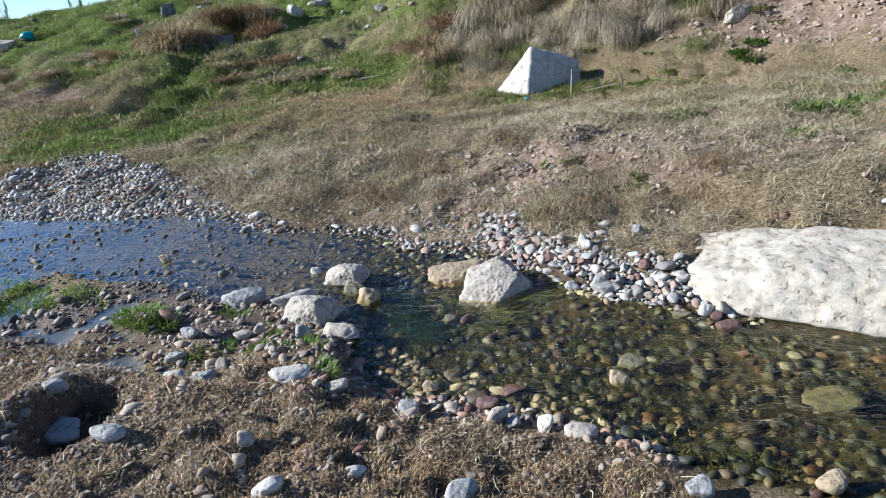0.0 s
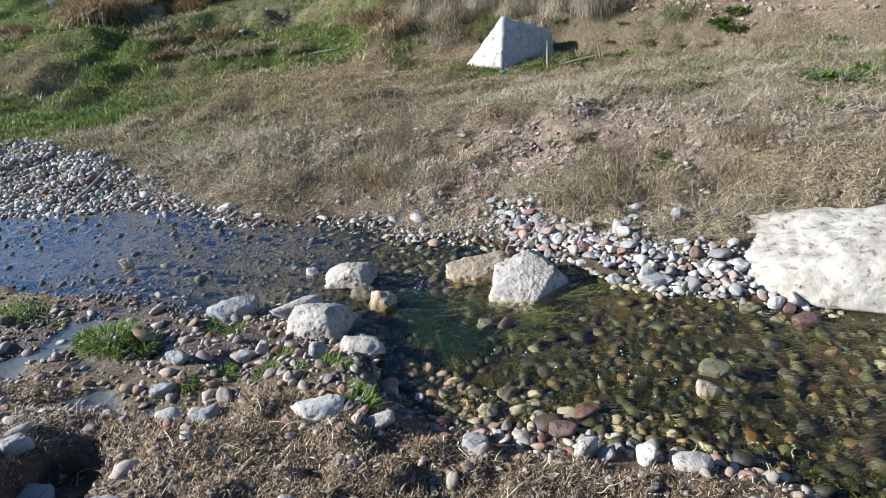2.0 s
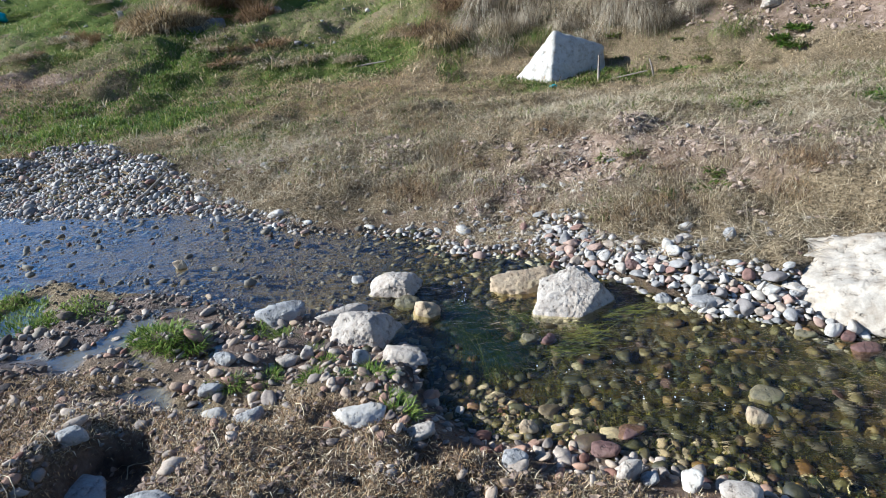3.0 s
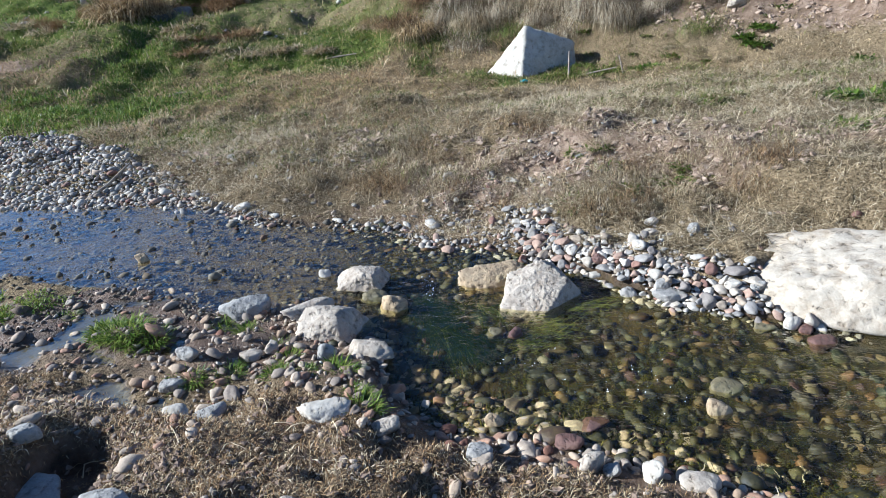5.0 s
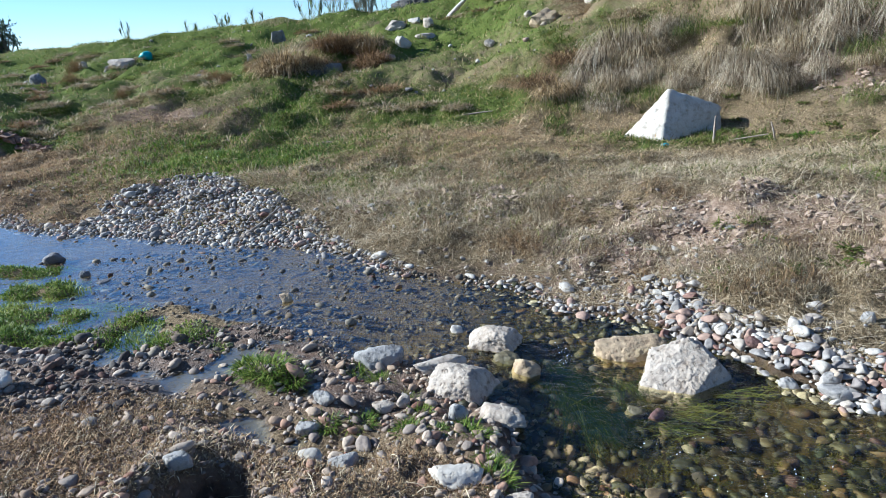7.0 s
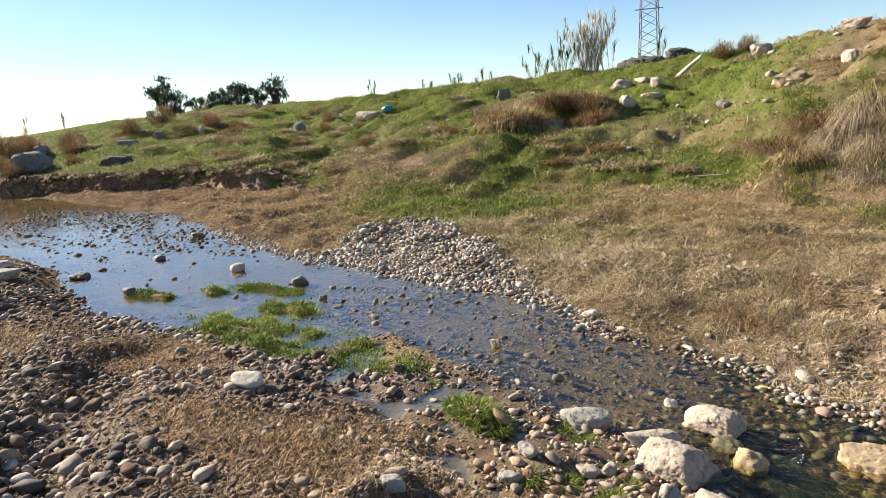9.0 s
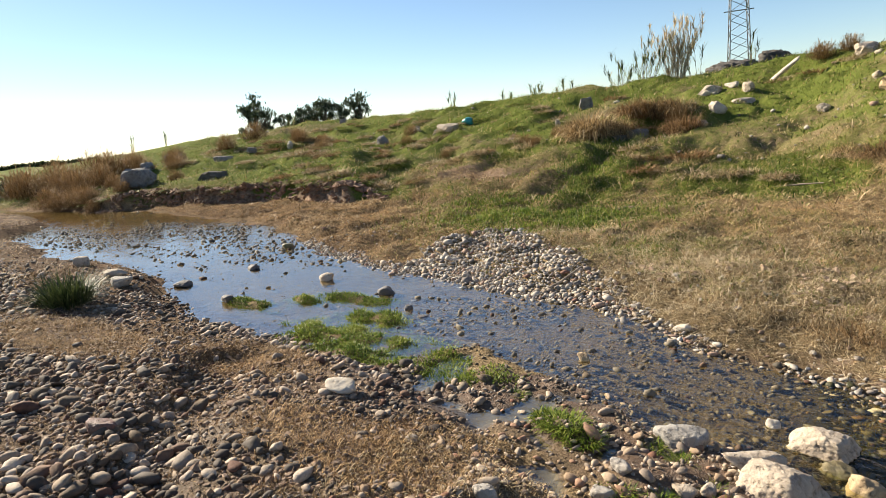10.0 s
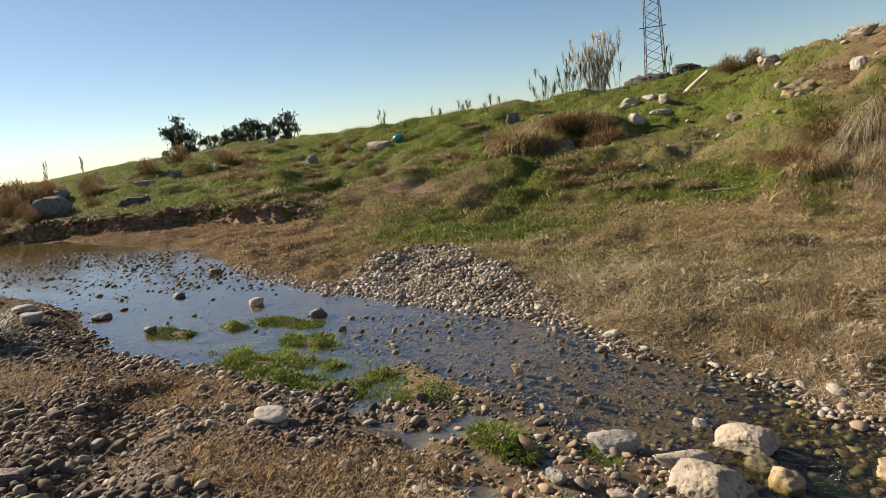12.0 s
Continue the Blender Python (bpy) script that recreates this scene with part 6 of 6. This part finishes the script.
# ---------------------------------------------------------------- reeds, tower, trees
def reed_clump(x, y, n, spread, tall, seed, label, dark=False):
    rng = np.random.default_rng(seed)
    base = lay(x, y) - 0.05
    top = thing("reed_clump", label, "reeds")
    top.matrix_world = pose(x, y, base)
    runs = []
    straw = LEAF if dark else STRAW
    for i in range(n):
        a, q = rng.uniform(0, 6.28), rng.random() ** 0.5 * spread
        px_, py_ = math.cos(a) * q, math.sin(a) * q * 0.5
        h = tall * rng.uniform(0.5, 1.1)
        sx, sy = rng.normal(0, 0.1) + px_ * 1.5, rng.normal(0, 0.1)
        run = [(px_, py_, 0), (px_ + sx * 0.4 * h, py_ + sy * 0.4 * h, h * 0.55), (px_ + sx * h, py_ + sy * h, h)]
        runs.append(run)
        stalk = part("stalk", rods_mesh("stalk", [run], 0.006, BARK if dark else REED, 4, 0.5), top)
        m = 14
        part("plume", blades_mesh("plume", np.full(m, run[2][0]), np.full(m, run[2][1]), run[2][2] - rng.uniform(0, 0.25, m), rng.uniform(0.12, 0.34, m), np.full(m, 0.02), rng.uniform(0.1, 0.8, m),
                                  rng.uniform(0, 0.9, m), rng.uniform(0, 6.28, m), rng.normal(0.45 if dark else 0.9, 0.25, m), straw), stalk)
    k = np.repeat(np.arange(n), 12)
    m = len(k)
    f = rng.uniform(0.05, 0.9, m)[:, None]
    lo3, hi3 = np.array([r[0] for r in runs])[k], np.array([r[2] for r in runs])[k]
    mids = lo3 * (1 - f) + hi3 * f
    leaves = part("foliage", blades_mesh("foliage", mids[:, 0], mids[:, 1], mids[:, 2], rng.uniform(0.2, 0.5, m), np.full(m, 0.014), rng.uniform(0.1, 0.9, m),
                                         rng.uniform(0.2, 1.2, m), rng.uniform(0, 6.28, m), rng.normal(0.65, 0.25, m), GRASS if dark else STRAW), top)
    tagged(leaves, kind="stuff")


reed_clump(-6.4, 21.3, 60, 0.26, 1.7, 700, "dry straw-coloured reeds on the hill's crest")
reed_clump(-7.5, 21.2, 16, 0.5, 1.15, 701, "sparse dark green reeds on the crest", True)
reed_clump(-8.3, 21.3, 9, 0.4, 0.75, 702, "sparse dark green reeds on the crest", True)
reed_clump(-5.75, 21.4, 5, 0.3, 1.3, 703, "few dark reeds leaning on the crest", True)
reed_clump(-4.35, 21.8, 3, 0.1, 1.15, 704, "single dry stalks on the crest", True)
for i, (x, y, tall) in enumerate([(-10.3, 21.3, 0.45), (-11.3, 21.2, 0.4), (-16.5, 23.5, 0.7), (-13.0, 22.0, 0.4), (-25.6, 22.0, 0.8), (-33, 19.5, 1.0), (-34.5, 18.5, 0.9)]):
    reed_clump(x, y, 4, 0.25, tall, 710 + i, "thin dry weed stalks on the skyline", True)


def tower(x, y, z, tall, foot_w, top_w, panels):
    top = thing("lattice_tower", "grey steel lattice tower behind the hill", "tower")
    top.matrix_world = pose(x, y, z, 0, 0, 18)
    at = lambda k, h: Vector(((-1, 1, 1, -1)[k] * w(h) / 2, (-1, -1, 1, 1)[k] * w(h) / 2, h))
    w = lambda h: foot_w + (top_w - foot_w) * h / tall
    for k in range(4):
        part("leg", rods_mesh("leg", [[at(k, 0), at(k, tall / 2), at(k, tall)]], 0.085, STEEL, 4, 1.0), top)
    for i in range(panels):
        h0, h1 = tall * i / panels, tall * (i + 1) / panels
        for k in range(4):
            j = (k + 1) % 4
            a, b = (at(k, h0), at(j, h1)) if i % 2 else (at(j, h0), at(k, h1))
            part("brace", rods_mesh("brace", [[a, b]], 0.05, STEEL, 4, 1.0), top)
    for h in (7.2, 16.0):
        part("crossarm", rods_mesh("crossarm", [[Vector((-1.7, 0, h)), Vector((1.7, 0, h))]], 0.08, STEEL, 4, 1.0), top)


tower(-17.75, 88.5, 4.0, 24.0, 2.5, 0.9, 20)


def tree(x, y, z, tall, wide, seed, name="tree", label="dark evergreen tree behind the hill", category="tree"):
    rng = np.random.default_rng(seed)
    top = thing(name, label, category)
    top.matrix_world = pose(x, y, z)
    runs = [[(0, 0, 0), (0.1, 0, tall * 0.4), (0.0, 0.1, tall * 0.8)]]
    tips = []
    for i in range(18):
        a, h = rng.uniform(0, 6.28), tall * rng.uniform(0.3, 0.97)
        q = wide / 2 * rng.uniform(0.3, 1.0) * math.sqrt(max(1 - ((h / tall - 0.55) / 0.5) ** 2, 0.08))
        tips.append((math.cos(a) * q, math.sin(a) * q, h))
        runs.append([(0, 0, tall * 0.25), (tips[-1][0] * 0.5, tips[-1][1] * 0.5, h * 0.75), tips[-1]])
    part("trunk", rods_mesh("trunk", runs, 0.11, BARK, 5, 0.25), top)
    tips = np.array(tips)
    k = np.repeat(np.arange(len(tips)), 110)
    n = len(k)
    p = tips[k] + rng.normal(0, 1, (n, 3)) * np.array([0.09, 0.09, 0.065]) * wide * rng.uniform(0.6, 1.2, len(tips))[k][:, None]
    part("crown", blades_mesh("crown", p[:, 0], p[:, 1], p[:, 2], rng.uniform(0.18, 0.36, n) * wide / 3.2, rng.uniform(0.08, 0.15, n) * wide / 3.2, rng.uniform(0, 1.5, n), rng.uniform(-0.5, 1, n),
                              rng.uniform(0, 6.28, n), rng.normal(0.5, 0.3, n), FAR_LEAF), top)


def on_bearing(th, r):
    return HUB[0] - r * math.sin(radians(th)), HUB[1] + r * math.cos(radians(th))


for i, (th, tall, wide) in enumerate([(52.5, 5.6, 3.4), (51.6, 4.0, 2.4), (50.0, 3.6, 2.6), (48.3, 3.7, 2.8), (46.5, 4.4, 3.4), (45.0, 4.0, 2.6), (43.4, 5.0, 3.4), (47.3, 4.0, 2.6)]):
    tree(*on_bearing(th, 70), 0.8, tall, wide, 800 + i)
def hedge(th, r, long, tall, seed, label="dark hedge on the far field's edge"):
    rng = np.random.default_rng(seed)
    x, y = on_bearing(th, r)
    top = thing("hedge", label, "hedge")
    top.matrix_world = pose(x, y, lay(x, y), 0, 0, th)
    n = 1500
    u, v = rng.uniform(-0.5, 0.5, n) * long, rng.uniform(-0.5, 0.5, n) * 1.6
    edge = 1 - np.abs(u / long * 2) ** 6 * 0.5
    w = rng.random(n) ** 0.7 * tall * edge * (0.9 + 0.2 * vnoise(u, v, 1.3, seed))
    q = long / 12
    part("foliage", blades_mesh("foliage", u, v, w - 0.4, rng.uniform(0.5, 1.0, n) * q, rng.uniform(0.3, 0.55, n) * q, rng.uniform(0, 1.5, n), rng.uniform(-0.5, 1, n), rng.uniform(0, 6.28, n), rng.normal(0.5, 0.3, n), LEAF), top)
    part("stems", rods_mesh("stems", [[(a, 0, 0), (a + 0.1, 0, tall * 0.6)] for a in np.linspace(-0.42, 0.42, 6) * long], 0.08, BARK, 5), top)


for i, (th, long, top_) in enumerate([(79.2, 12, 3.4), (77.2, 6, 3.3), (75.3, 9, 3.2), (72.4, 9, 3.0), (69.2, 11, 2.8), (65.8, 9, 2.5), (82, 14, 3.6)]):
    hedge(th, 165, long * 1.15, top_ * 0.62, 820 + i)
for i, (th, r, long, top_) in enumerate([(74.6, 34, 2.6, 1.3), (73.2, 31, 2.2, 1.2), (76.2, 36, 2.4, 0.9)]):
    hedge(th, r, long, top_, 840 + i, "dark green scrub on the upstream bank")
